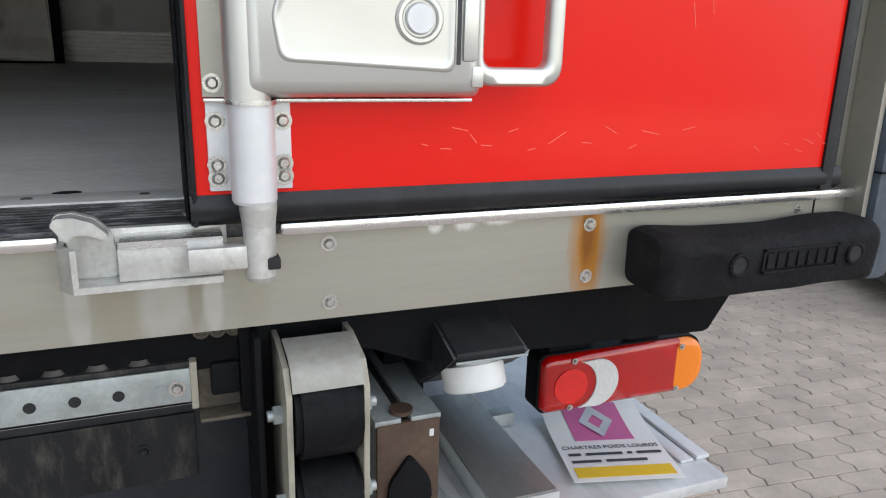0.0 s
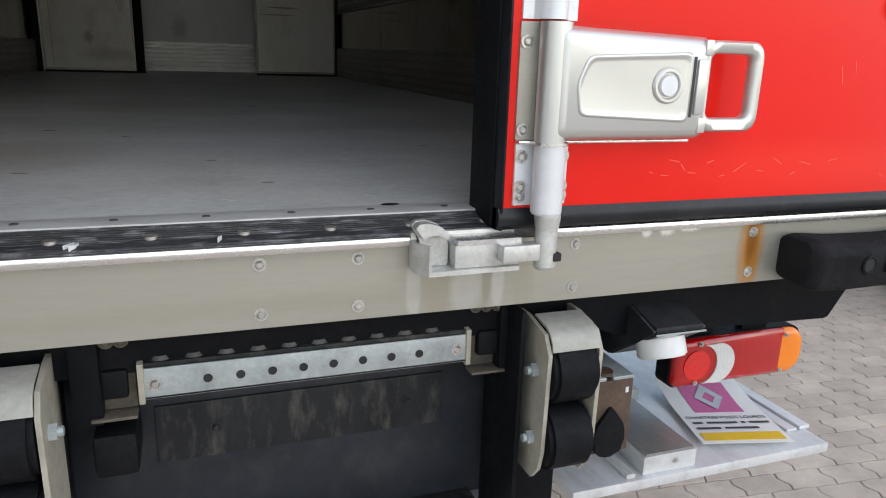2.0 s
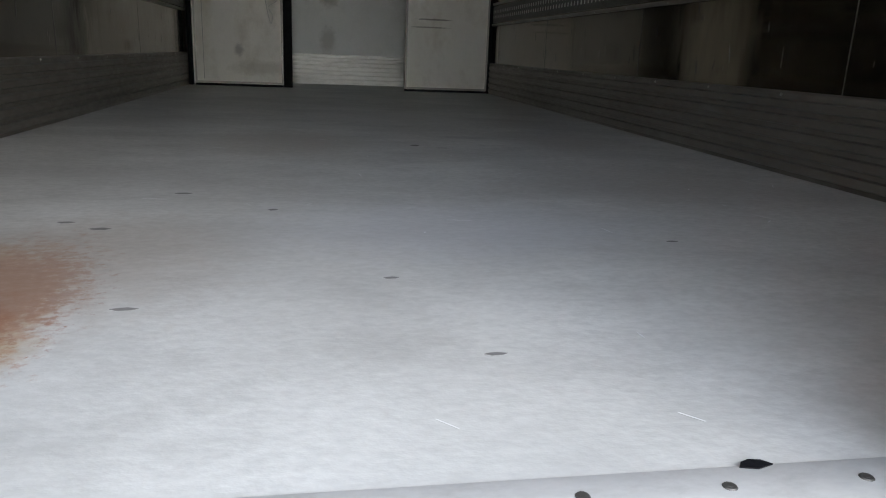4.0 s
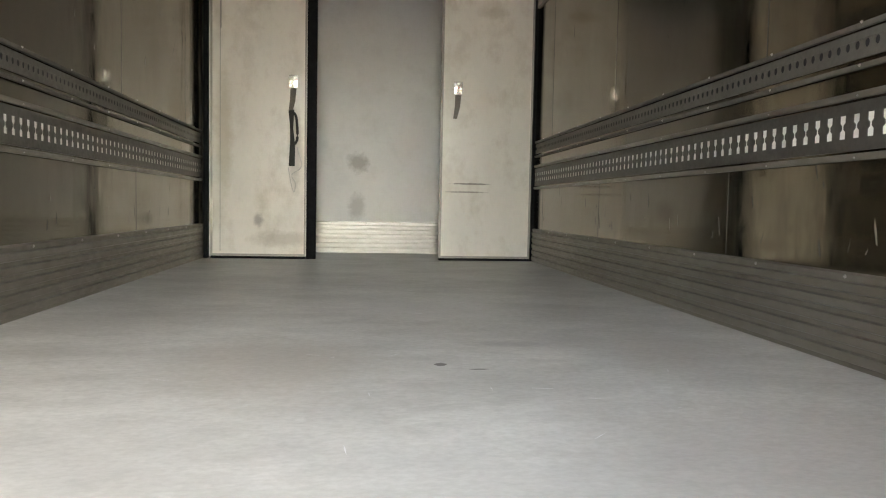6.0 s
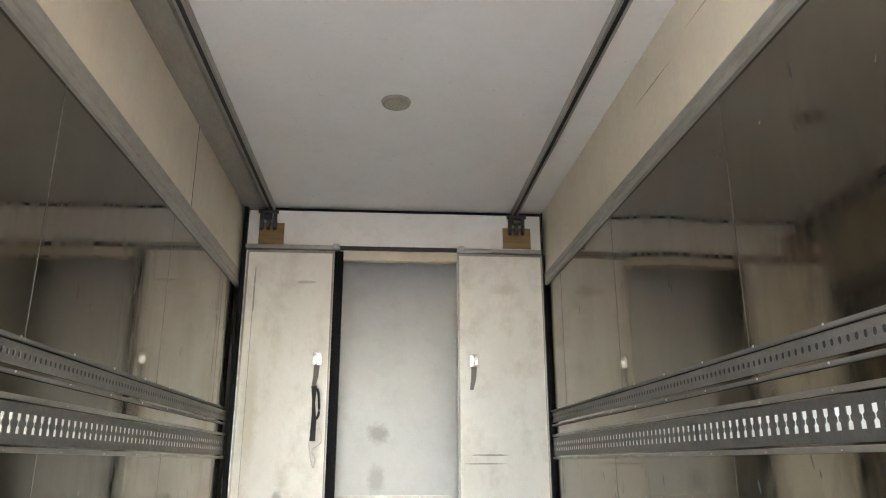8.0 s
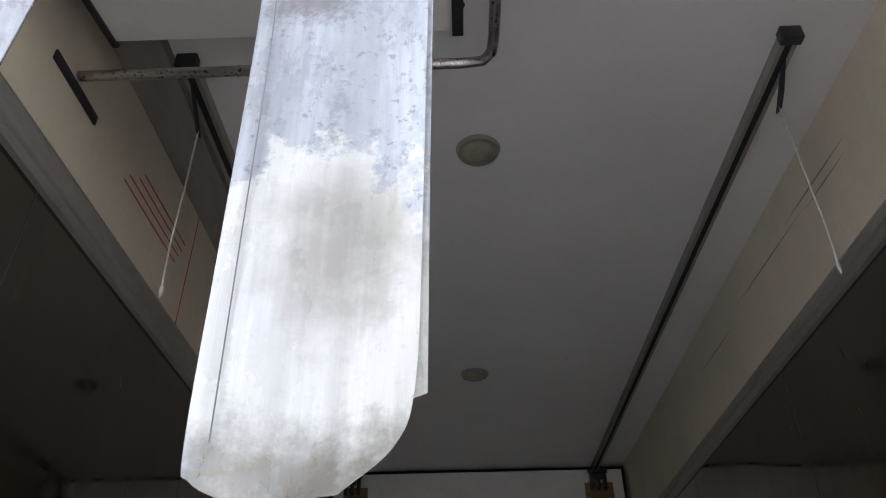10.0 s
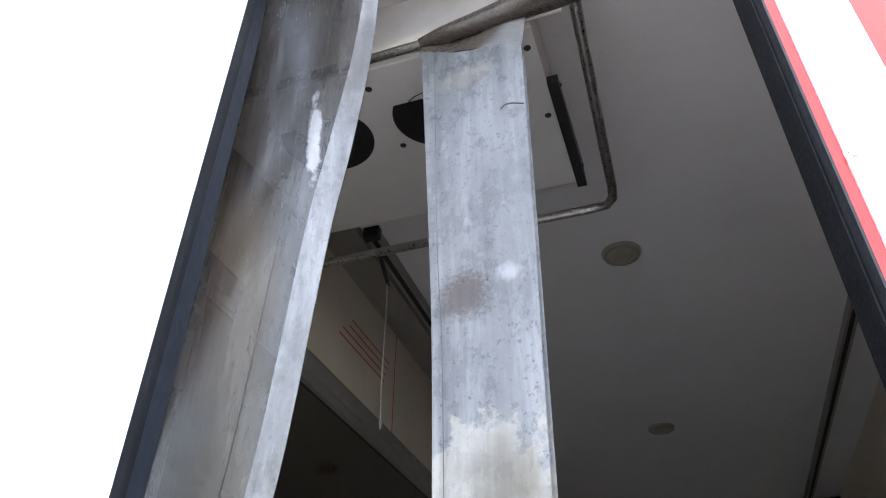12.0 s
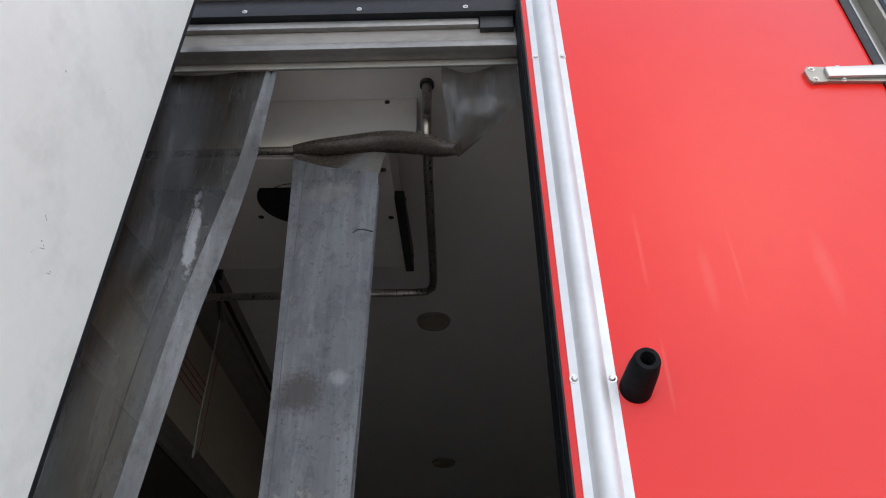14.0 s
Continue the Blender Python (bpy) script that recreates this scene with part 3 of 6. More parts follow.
bm = B()
for x, y, a in ((-0.800, -0.074, 0.2), (-0.806, -0.066, 1.4), (-0.795, -0.080, 2.2), (-0.687, -0.076, 1.0), (-0.694, -0.072, 0.9), (-0.98, -0.070, 0.6), (-0.482, -0.074, 1.2)):
    dx, dy = 0.011 * math.cos(a), 0.011 * math.sin(a)
    bm_prism(bm, [(x - dx, y - dy), (x + dy * 0.25, y - dx * 0.25), (x + dx, y + dy), (x - dy * 0.25, y + dx * 0.25)], "z", 1.258, 1.2665)
part("white_specks", bm, M_WHITEPL, sill_rubber, "white droppings", smooth=0)

rear_sill = thing("rear_sill", (0, -0.09, 1.11), "brushed stainless rear sill with screws and a rust streak", "sill", "structure")
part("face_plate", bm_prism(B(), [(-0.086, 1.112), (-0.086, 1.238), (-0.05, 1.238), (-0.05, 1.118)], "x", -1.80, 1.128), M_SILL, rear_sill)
for a, b in ((-1.72, -0.178), (0.078, 1.128)):
    bm = bm_box(B(), (a, -0.104, 1.2385), (b, -0.0845, 1.2565), 0.0065)
    part("top_bead", bm, M_TRIM, rear_sill, "polished rounded edge bead")
for x in (0.145, 0.557, -0.265, -0.425, -0.809, -1.0):
    for z in (1.22, 1.136):
        screw(rear_sill, (x, -0.086, z), 0.0075)
screw(rear_sill, (0.985, -0.086, 1.222), 0.006)
part("seam", bm_box(B(), (1.020, -0.0875, 1.16), (1.0225, -0.0855, 1.238)), M_CHASSIS, rear_sill)


def side_wall(s, x, name):
    """One side wall with its cladding; s points from the wall into the load space."""
    t = thing(name, (x - s * 0.04, 3.1, FLOOR), "insulated side wall lined with stained stainless sheet", "wall", "structure")
    ya, yb = 0.035, 6.39

    def bx(n, a, b, y0, y1, z0, z1, m, bevel=0.0, lab=""):
        return box_part(n, (min(x + s * a, x + s * b), y0, z0), (max(x + s * a, x + s * b), y1, z1), m, t, bevel, lab)

    def bar(bm, a, y0, y1, z0, z1, bevel=0.0):
        return bm_box(bm, (min(x, x + s * a), y0, z0), (max(x, x + s * a), y1, z1), bevel)
    bx("core", -0.09, 0.0, ya, Y1 + 0.1, 1.12, 4.26, M_WALL)
    # kick plate with rolled ribs
    prof = [(0.0, 1.2802), (0.014, 1.2802)]
    z = 1.294
    for i in range(5):
        prof += [(0.009, z), (0.023, z + 0.005), (0.023, z + 0.031), (0.009, z + 0.036)]
        z += 0.052
    prof += [(0.014, 1.559), (0.005, 1.566), (0.0, 1.566)]
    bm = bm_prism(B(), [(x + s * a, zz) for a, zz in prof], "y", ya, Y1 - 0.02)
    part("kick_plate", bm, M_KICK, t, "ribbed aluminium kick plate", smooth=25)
    for i in range(14):
        screw(t, (x + s * 0.014, 0.35 + 0.50 * i, 1.552), 0.0042, (s, 0, 0), "rivet")
    # lower load rail with bow-tie slots
    zc = 2.014 if s > 0 else 2.006
    bm = bar(B(), 0.010, ya, yb, zc + 0.036, zc + 0.072)
    bar(bm, 0.010, ya, yb, zc - 0.074, zc - 0.036)
    y = 0.08
    while y < yb - 0.02:
        w, g = 0.0175, 0.0262
        half = [(w, -0.040), (w, -0.014), (g, -0.006), (g, 0.006), (w, 0.014), (w, 0.040)]
        o = [(y - a, zc + b) for a, b in half] + [(y + a, zc + b) for a, b in half[::-1]]
        bm_prism(bm, o, "x", min(x, x + s * 0.0095), max(x, x + s * 0.0095))
        y += 0.0620
    part("slotted_rail", bm, M_RAIL, t, "dark lashing rail with a row of slots", smooth=20)
    bx("rail_backing", 0.0, 0.0065, ya, yb, zc - 0.043, zc + 0.043, M_FOAM)
    bm = B()
    for z0 in (zc - 0.104, zc + 0.080):
        bar(bm, 0.019, ya, yb, z0, z0 + 0.021, 0.005)
    part("rail_border", bm, M_KICK, t)
    # upper rail with small holes
    zh = 2.256 if s > 0 else 2.247
    bm = bar(B(), 0.007, ya, yb, zh + 0.014, zh + 0.039)
    bar(bm, 0.007, ya, yb, zh - 0.041, zh - 0.013)
    y = 0.06
    while y < yb - 0.02:
        o = [(y + 0.0215 - 0.0105 * math.cos(a), zh + 0.0135 * math.sin(a)) for a in (math.pi * (k / 6 - 0.5) for k in range(7))]
        o += [(y - 0.0215 + 0.0105 * math.cos(a), zh + 0.0135 * math.sin(a)) for a in (math.pi * (0.5 - k / 6) for k in range(7))]
        bm_prism(bm, o, "x", min(x, x + s * 0.0065), max(x, x + s * 0.0065))
        y += 0.043
    part("hole_rail", bm, M_HOLERAIL, t, "dark rail with small round holes", smooth=20)
    bx("rail_back", 0.0, 0.0042, ya, yb, zh - 0.018, zh + 0.019, M_HOLE)
    bm = B()
    for z0 in (zh - 0.075, zh + 0.046):
        bar(bm, 0.018, ya, yb, z0, z0 + 0.017, 0.005)
    part("rail_border", bm, M_HOLERAIL, t)
    for i in range(13):
        for zz in (zh + 0.062, zh - 0.065, zc + 0.088, zc - 0.096):
            screw(t, (x + s * 0.017, 0.45 + 0.47 * i, zz), 0.0034, (s, 0, 0), "rivet")
    # moulding and cream panel above it
    m0, m1 = (3.375, 3.528) if s > 0 else (3.435, 3.548)
    prof = [(0.0, m0), (0.019, m0 + 0.005), (0.024, m0 + 0.030), (0.012, m0 + 0.040), (0.012, m0 + 0.050), (0.021, m0 + 0.059), (0.024, m1 - 0.021), (0.014, m1), (0.0, m1)]
    part("moulding", bm_prism(B(), [(x + s * a, zz) for a, zz in prof], "y", ya, Y1 - 0.02), M_MOULD, t, "grey grooved moulding", smooth=25)
    bx("upper_panel", 0.0, 0.007, ya, Y1, m1, CEIL, M_GRP, 0.0, "cream coloured panel above the moulding")
    for y in ((4.77, 2.44) if s > 0 else ()):
        bx("panel_joint", 0.007, 0.0085, y, y + 0.007, m1, CEIL, M_REDPRINT if y < 3 else M_HOLE)
    # sheet joints and dents
    for y in (1.32, 2.86, 4.47, 5.89):
        bx("sheet_joint", 0.0, 0.0009, y, y + 0.005, zh + 0.064, m0, M_RAIL)
        bx("sheet_joint", 0.0, 0.0009, y + 0.24, y + 0.245, 1.567, zc - 0.105, M_RAIL)
    # scuffs and scratches in the sheet
    dark, pale = B(), B()
    for i in range(48):
        y, hgt, w = random.uniform(1.2, 6.1), random.uniform(0.014, 0.08), random.uniform(0.002, 0.007)
        z = random.choice((random.uniform(1.59, 1.86), random.uniform(2.45, 3.25), random.uniform(1.59, 1.72)))
        tgt = dark if random.random() < 0.68 else pale
        lean = random.uniform(-0.014, 0.014)
        bm_prism(tgt, [(y, z), (y + w, z + 0.003), (y + w * 0.8 + lean, z + hgt * 0.7), (y + w * 0.4 + lean, z + hgt), (y - w * 0.2 + lean * 0.5, z + hgt * 0.5)], "x", x, x + s * 0.0008)
    part("scuffs", dark, M_RAIL, t, "dark brown scuff marks", smooth=0)
    part("scratches", pale, M_KICK, t, "pale scratches", smooth=0)
    return t


random.seed(21)
wall_left = side_wall(1, XL, "wall_left")
wall_right = side_wall(-1, XR, "wall_right")
for i in range(4):
    box_part("lettering_bar", (XL + 0.0072, 1.86 - 0.05 * i + 0.02 * (i % 2), 3.90 - 0.045 * i), (XL + 0.0085, 2.36 - 0.02 * i, 3.907 - 0.045 * i), M_REDPRINT, wall_left, 0.0, "red unreadable print")
bm = B()
for y0, z0, y1, z1, w in ((1.76, 3.92, 2.39, 3.95, 0.007), (1.81, 3.87, 2.19, 3.885, 0.005), (2.21, 3.90, 3.10, 3.94, 0.006), (3.28, 3.88, 3.87, 3.90, 0.005)):
    bm_prism(bm, [(y0, z0), ((y0 + y1) / 2, (z0 + z1) / 2 - w), (y1, z1), ((y0 + y1) / 2, (z0 + z1) / 2 + w)], "x", XR - 0.0078, XR - 0.0070)
part("drip_stain", bm, mat("brown_drip", (0.40, 0.33, 0.23), 0.5, var=0.2, scale=20, fine=90, bump=0.0), wall_right, "brown drip stains", smooth=0)
part("corner_duct", bm_prism(B(), [(XL + 0.0072, CEIL), (XL + 0.0072, CEIL - 0.012), (XL + 0.11, CEIL - 0.034), (XL + 0.20, CEIL - 0.026), (XL + 0.215, CEIL)], "y", 0.7, Y1), M_MOULD, wall_left, "grey corner trim under the ceiling")
ceiling = solid("ceiling", bm_box(B(), (XL - 0.08, 0.035, CEIL), (XR + 0.08, Y1 + 0.1, 4.26)), M_CEIL, "smooth white ceiling of the load space", "ceiling")
wall_front = thing("wall_front", (XC, Y1, FLOOR), "grey-white front bulkhead with a grey smudge", "wall", "structure")
box_part("panel", (XL, Y1, FLOOR), (XR, Y1 + 0.1, CEIL), M_BACKWALL, wall_front, 0)
prof = [(Y1 - 0.0, 1.2805), (Y1 - 0.014, 1.2805)]
for i in range(6):
    z = 1.300 + 0.043 * i
    prof += [(Y1 - 0.014, z), (Y1 - 0.022, z + 0.008), (Y1 - 0.022, z + 0.026), (Y1 - 0.014, z + 0.034)]
prof += [(Y1 - 0.014, 1.574), (Y1, 1.578)]
part("kick_plate", bm_prism(B(), prof, "x", XL, XR), M_BULKKICK, wall_front, "ribbed aluminium kick plate, coloured brighter as lit from the rear", smooth=25)
for x in (-0.73, -0.40, -0.07):
    screw(wall_front, (x, Y1 - 0.014, 1.566), 0.008)

# rear frame round the doors
rear_frame = thing("rear_frame", (0, -0.05, 1.11), "rear door frame with a slate corner post", "door frame", "structure")
box_part("left_jamb", (XL - 0.10, -0.062, 1.12), (-1.222, 0.086, 4.32), M_JAMB, rear_frame, 0.01, "dark rubber-lined jamb")
box_part("red_edge", (-1.31, -0.098, 1.262), (-1.264, -0.0765, 4.10), M_RED, rear_frame, 0.003, "red painted frame edge")
box_part("pale_lip", (-1.31, -0.076, 1.262), (-1.269, -0.0625, 4.10), M_ALU, rear_frame, 0.003)
box_part("right_jamb", (1.033, -0.066, 1.12), (1.20, 0.0, 4.32), M_SILL, rear_frame, 0.002, "stainless inner jamb")
box_part("jamb_strip", (1.034, -0.092, 1.262), (1.054, -0.0665, 4.30), M_SILVER, rear_frame, 0.003, "pale strip along the jamb")
box_part("right_return", (1.096, -0.124, 1.12), (1.108, -0.0665, 4.32), M_SILL, rear_frame, 0.002)
part("corner_post", bm_box(B(), (1.1085, -0.140, 1.085), (1.186, 0.02, 4.32), 0.030), M_POST, rear_frame, "slate grey rounded corner post")
box_part("post_ring", (1.1080, -0.1415, 1.287), (1.1875, -0.08, 1.2895), M_CHASSIS, rear_frame, 0.0)
# header with its curtain rail
header = thing("header", (0, -0.05, 3.93), "aluminium header over the doors with a curtain rail", "header", "structure")
box_part("beam", (-1.40, -0.07, 4.205), (1.10, 0.10, 4.32), M_MOULD, header, 0.004)
box_part("upper_seal", (-1.40, -0.055, 4.112), (1.10, 0.0, 4.205), M_GASKET, header, 0.008)
box_part("rail_bead", (-1.40, -0.032, 4.072), (-0.155, 0.002, 4.109), M_HEADBEAD, header, 0.009)
box_part("rail_stop", (-0.153, -0.034, 4.050), (-0.04, 0.010, 4.112), M_DARK, header, 0.003)
box_part("cream_band", (-1.40, -0.013, 4.006), (1.08, 0.034, 4.072), mat("grimy_header_paint", (0.27, 0.25, 0.225), 0.5, var=0.15, scale=4, fine=60, bump=0.04, grain=(0.4, 1, 1), dirt=(0.08, 0.07, 0.06), dirt_amount=0.6), header, 0.003, "grimy grey-beige band")
box_part("lower_bead", (-1.40, -0.022, 3.972), (1.08, 0.034, 4.006), M_HEADBEAD, header, 0.009)
for x in (-0.95, -0.56, -0.2):
    screw(header, (x, -0.0555, 4.135), 0.006)
box_part("strip_clamp", (-1.30, 0.0345, 3.945), (-0.02, 0.044, 4.00), M_MOULD, header, 0.002)

# closed right rear door
door_right = thing("door_right", (0.5, -0.1, 1.262), "closed red rear door with black rubber edge", "door", "structure")
RY = -0.118
box_part("panel", (-0.022, RY, 1.300), (0.988, -0.03, 4.185), M_RED, door_right, 0.002, "glossy red door skin, scratched")
bm = B()
bm_prism(bm, [(RY + 0.004, 1.262), (RY - 0.006, 1.272), (RY - 0.006, 1.288), (RY + 0.0, 1.3005), (-0.02, 1.3005), (-0.02, 1.262)], "x", -0.030, 1.031)
bm_prism(bm, [(-0.030, RY + 0.006), (-0.026, RY - 0.005), (-0.0215, RY - 0.003), (-0.0215, 0.005), (-0.030, 0.005)], "z", 1.262, 4.20)
bm_prism(bm, [(0.9885, RY - 0.004), (1.007, RY - 0.008), (1.028, RY + 0.006), (1.031, -0.03), (0.9885, -0.03)], "z", 1.262, 4.20)
bm_box(bm, (-0.03, RY - 0.004, 4.185), (1.031, -0.03, 4.205), 0.004)
part("rubber_edge", bm, M_GASKET, door_right, "black rubber door edging", smooth=50)
bm = bm_box(B(), (-0.0345, -0.098, 1.266), (-0.0302, 0.002, 4.09), 0.002)
part("bellows_seal", bm, M_RUB, door_right, "flat black rubber door seal")
bm = B()
for (x, z, l, a) in ((0.32, 1.375, 0.03, 0.2), (0.40, 1.372, 0.02, -0.3), (0.47, 1.36, 0.04, -0.55), (0.36, 1.352, 0.022, 0.1), (0.30, 1.349, 0.02, 0.05),
                     (0.95, 1.345, 0.03, 0.4), (0.99, 1.34, 0.025, 0.2), (0.93, 1.33, 0.02, 0.3), (0.56, 1.37, 0.03, 0.5), (0.63, 1.365, 0.04, 0.2),
                     (0.70, 1.37, 0.03, -0.2), (0.84, 1.335, 0.02, 0.6), (0.688, 1.535, 0.045, 1.35), (0.72, 1.55, 0.03, 1.4), (0.34, 1.362, 0.02, 0.9), (0.43, 1.345, 0.015, -0.2), (0.27, 1.355, 0.012, 0.3), (0.52, 1.352, 0.02, 0.1), (0.60, 1.345, 0.018, -0.4), (0.97, 1.355, 0.015, 0.7), (0.90, 1.342, 0.014, 0.2)):
    m4 = Matrix.Translation((x, RY - 0.0006, z)) @ Matrix.Rotation(a, 4, 'Y') @ Matrix.Diagonal((l * 0.8, 0.0005, 0.0009, 1))
    bmesh.ops.create_cube(bm, size=1.0, matrix=m4)
part("scratches", bm, mat("scratched_red", (0.92, 0.22, 0.16), 0.5, var=0.1), door_right, "pale scratches in the red paint")

# closing gear on the right door
lock = thing("door_lock", (0.042, -0.15, 1.2), "silver door lock rod with a pull handle on the red door", "door lock")
bm = B()
prof = [(-0.006, RY), (-0.006, RY - 0.006), (0.012, RY - 0.008), (0.018, RY - 0.020), (0.026, RY - 0.036), (0.042, RY - 0.043), (0.058, RY - 0.036),
        (0.066, RY - 0.020), (0.072, RY - 0.008), (0.092, RY - 0.006), (0.092, RY)]
bm_prism(bm, prof, "z", 1.610, 4.18)
part("rod_cover", bm, M_ALU, lock, "white aluminium rod cover", smooth=50)
for z in (1.66, 2.721, 3.78):
    for x in (0.003, 0.083):
        screw(lock, (x, RY - 0.006, z), 0.0075)
bm = B()
bm_prism(bm, [(-0.008, RY), (-0.008, RY - 0.006), (0.012, RY - 0.008), (0.030, RY - 0.012), (0.050, RY - 0.012), (0.050, RY)], "z", 1.418, 1.606)
part("flange", bm, M_SILL, lock)
for z in (1.434, 1.575):
    screw(lock, (0.003, RY - 0.008, z), 0.0075)
bm = B()
bm_box(bm, (-0.006, RY - 0.007, 1.306), (0.093, RY, 1.412), 0.002)
part("base_plate", bm, M_ALU, lock)
for x in (0.004, 0.083):
    for z in (1.39, 1.338, 1.322):
        screw(lock, (x, RY - 0.007, z), 0.0078)
bm = B()
bm_cyl(bm, (0.043, RY - 0.034, 1.300), (0.043, RY - 0.034, 1.412), 0.0265, seg=28)
bm_cyl(bm, (0.043, RY - 0.034, 1.296), (0.043, RY - 0.034, 1.300), 0.0245, 0.0265, seg=28)
part("bushing", bm, M_ALU, lock)
bm = B()
bm_cyl(bm, (0.043, RY - 0.034, 1.412), (0.043, RY - 0.034, 1.417), 0.030, seg=28)
bm_box(bm, (-0.008, RY - 0.022, 1.4125), (0.327, RY - 0.001, 1.417), 0.001)
part("washer_strip", bm, M_TRIM, lock)
bm = B()
c = (0.046, RY - 0.036)
bm_cyl(bm, (*c, 1.290), (*c, 1.296), 0.0225, seg=24)
bm_cyl(bm, (*c, 1.268), (*c, 1.290), 0.0195, 0.0225, seg=24)
bm_cyl(bm, (*c, 1.206), (*c, 1.268), 0.0195, seg=24)
bm_cyl(bm, (*c, 1.200), (*c, 1.206), 0.0165, 0.0195, seg=24)
part("rod_end", bm, M_CAST, lock, "scuffed cast rod end")
part("slot", bm_box(B(), (0.052, RY - 0.0565, 1.216), (0.068, RY - 0.030, 1.231), 0.003), M_HOLE, lock)
# handle
bm = B()
bm_cyl(bm, (0.040, RY - 0.036, 1.417), (0.040, RY - 0.036, 1.606), 0.026, seg=28)
part("handle_barrel", bm, M_SILVER, lock)
bm = B()
hy0, hy1 = RY - 0.066, RY - 0.020
def round_poly(pts, r, seg=5):
    """The outline with its corners rounded."""
    out, k = [], len(pts)
    for i in range(k):
        p, q, w = Vector(pts[i - 1]), Vector(pts[i]), Vector(pts[(i + 1) % k])
        rr = min(r, (p - q).length * 0.45, (w - q).length * 0.45)
        a0, a1 = q + (p - q).normalized() * rr, q + (w - q).normalized() * rr
        for j in range(seg + 1):
            t = j / seg
            out.append(tuple(a0 * (1 - t) ** 2 + q * 2 * t * (1 - t) + a1 * t * t))
    return out


def loft(bm, outlines):
    """Skins a row of like outlines given in world points and closes the last."""
    rr = [[bm.verts.new(p) for p in o] for o in outlines]
    for u, v in zip(rr, rr[1:]):
        for i in range(len(u)):
            bm.faces.new((u[i], u[(i + 1) % len(u)], v[(i + 1) % len(v)], v[i]))
    bm.faces.new(rr[-1])
    return bm


def shrink(pts, d):
    cx_, cz_ = sum(p[0] for p in pts) / len(pts), sum(p[1] for p in pts) / len(pts)
    hw, hh = max(abs(p[0] - cx_) for p in pts), max(abs(p[1] - cz_) for p in pts)
    return [(cx_ + (x - cx_) * (1 - d / hw), cz_ + (z - cz_) * (1 - d / hh)) for x, z in pts]


body_o = round_poly([(0.030, 1.4195), (0.327, 1.421), (0.329, 1.592), (0.030, 1.602)], 0.012)
loft(bm, [[(x, y, z) for x, z in shrink(body_o, d)] for y, d in ((hy1, 0.0), (hy0 + 0.024, 0.0), (hy0 + 0.012, 0.004), (hy0 + 0.004, 0.010), (hy0, 0.020))])
part("handle_body", bm, M_SILVER, lock, "silver pressed handle body", smooth=60)
bm = B()
o = round_poly([(0.074, 1.462), (0.282, 1.452), (0.282, 1.566), (0.084, 1.556), (0.066, 1.512)], 0.013)
loft(bm, [[(x, y, z) for x, z in shrink(o, d)] for y, d in ((hy0 + 0.004, -0.002), (hy0 - 0.0005, -0.0015), (hy0 - 0.0028, 0.0012), (hy0 - 0.0032, 0.004), (hy0 - 0.0012, 0.007), (hy0 - 0.0008, 0.012))])
part("raised_panel", bm, M_SILVER, lock, smooth=60)
bm = B()
for k in range(32):
    a0, a1 = 2 * math.pi * k / 32, 2 * math.pi * (k + 1) / 32
    q = [(0.237 + r * math.cos(a), y, 1.512 + r * math.sin(a)) for a in (a0, a1) for r, y in ((0.030, hy0 - 0.002), (0.027, hy0 - 0.0052), (0.023, hy0 - 0.0052), (0.021, hy0 - 0.002))]
    v = [bm.verts.new(p) for p in q]
    for i in range(3):
        bm.faces.new((v[i], v[i + 1], v[i + 5], v[i + 4]))
bmesh.ops.remove_doubles(bm, verts=bm.verts, dist=1e-5)
part("button_ring", bm, M_SILVER, lock)
bm = bm_cyl(B(), (0.237, hy0 - 0.001, 1.512), (0.237, hy0 - 0.0065, 1.512), 0.0185, 0.0165, seg=28)
part("button", bm, M_ALU, lock)
part("latch", bm_box(B(), (0.292, hy0 - 0.006, 1.464), (0.312, hy0 + 0.01, 1.556), 0.005), M_SILVER, lock)
part("latch_gap", bm_box(B(), (0.2855, hy0 - 0.001, 1.460), (0.2905, hy0 + 0.01, 1.560)), M_DARK, lock)
bm = B()
go = round_poly([(0.312, 1.434), (0.436, 1.434), (0.436, 1.588), (0.312, 1.588)], 0.030, 6)
gi = round_poly([(0.324, 1.458), (0.415, 1.458), (0.415, 1.566), (0.324, 1.566)], 0.014, 6)
ga, gb = hy0 + 0.001, hy0 + 0.022
rr = [[bm.verts.new((x, y, z)) for x, z in o_] for o_, y in ((go, gb), (go, ga + 0.005), (shrink(go, 0.004), ga), (shrink(gi, -0.004), ga), (gi, ga + 0.005), (gi, gb), (go, gb))]
for u, v in zip(rr, rr[1:]):
    for i in range(len(u)):
        bm.faces.new((u[i], u[(i + 1) % len(u)], v[(i + 1) % len(v)], v[i]))
bmesh.ops.remove_doubles(bm, verts=bm.verts, dist=1e-5)
part("grip", bm, M_SILVER, lock, "open silver pull grip", smooth=50)
for z in (1.575, 1.446):
    box_part("grip_root", (0.306, hy0 - 0.002, z - 0.013), (0.322, hy0 + 0.024, z + 0.013), M_SILVER, lock, 0.003)

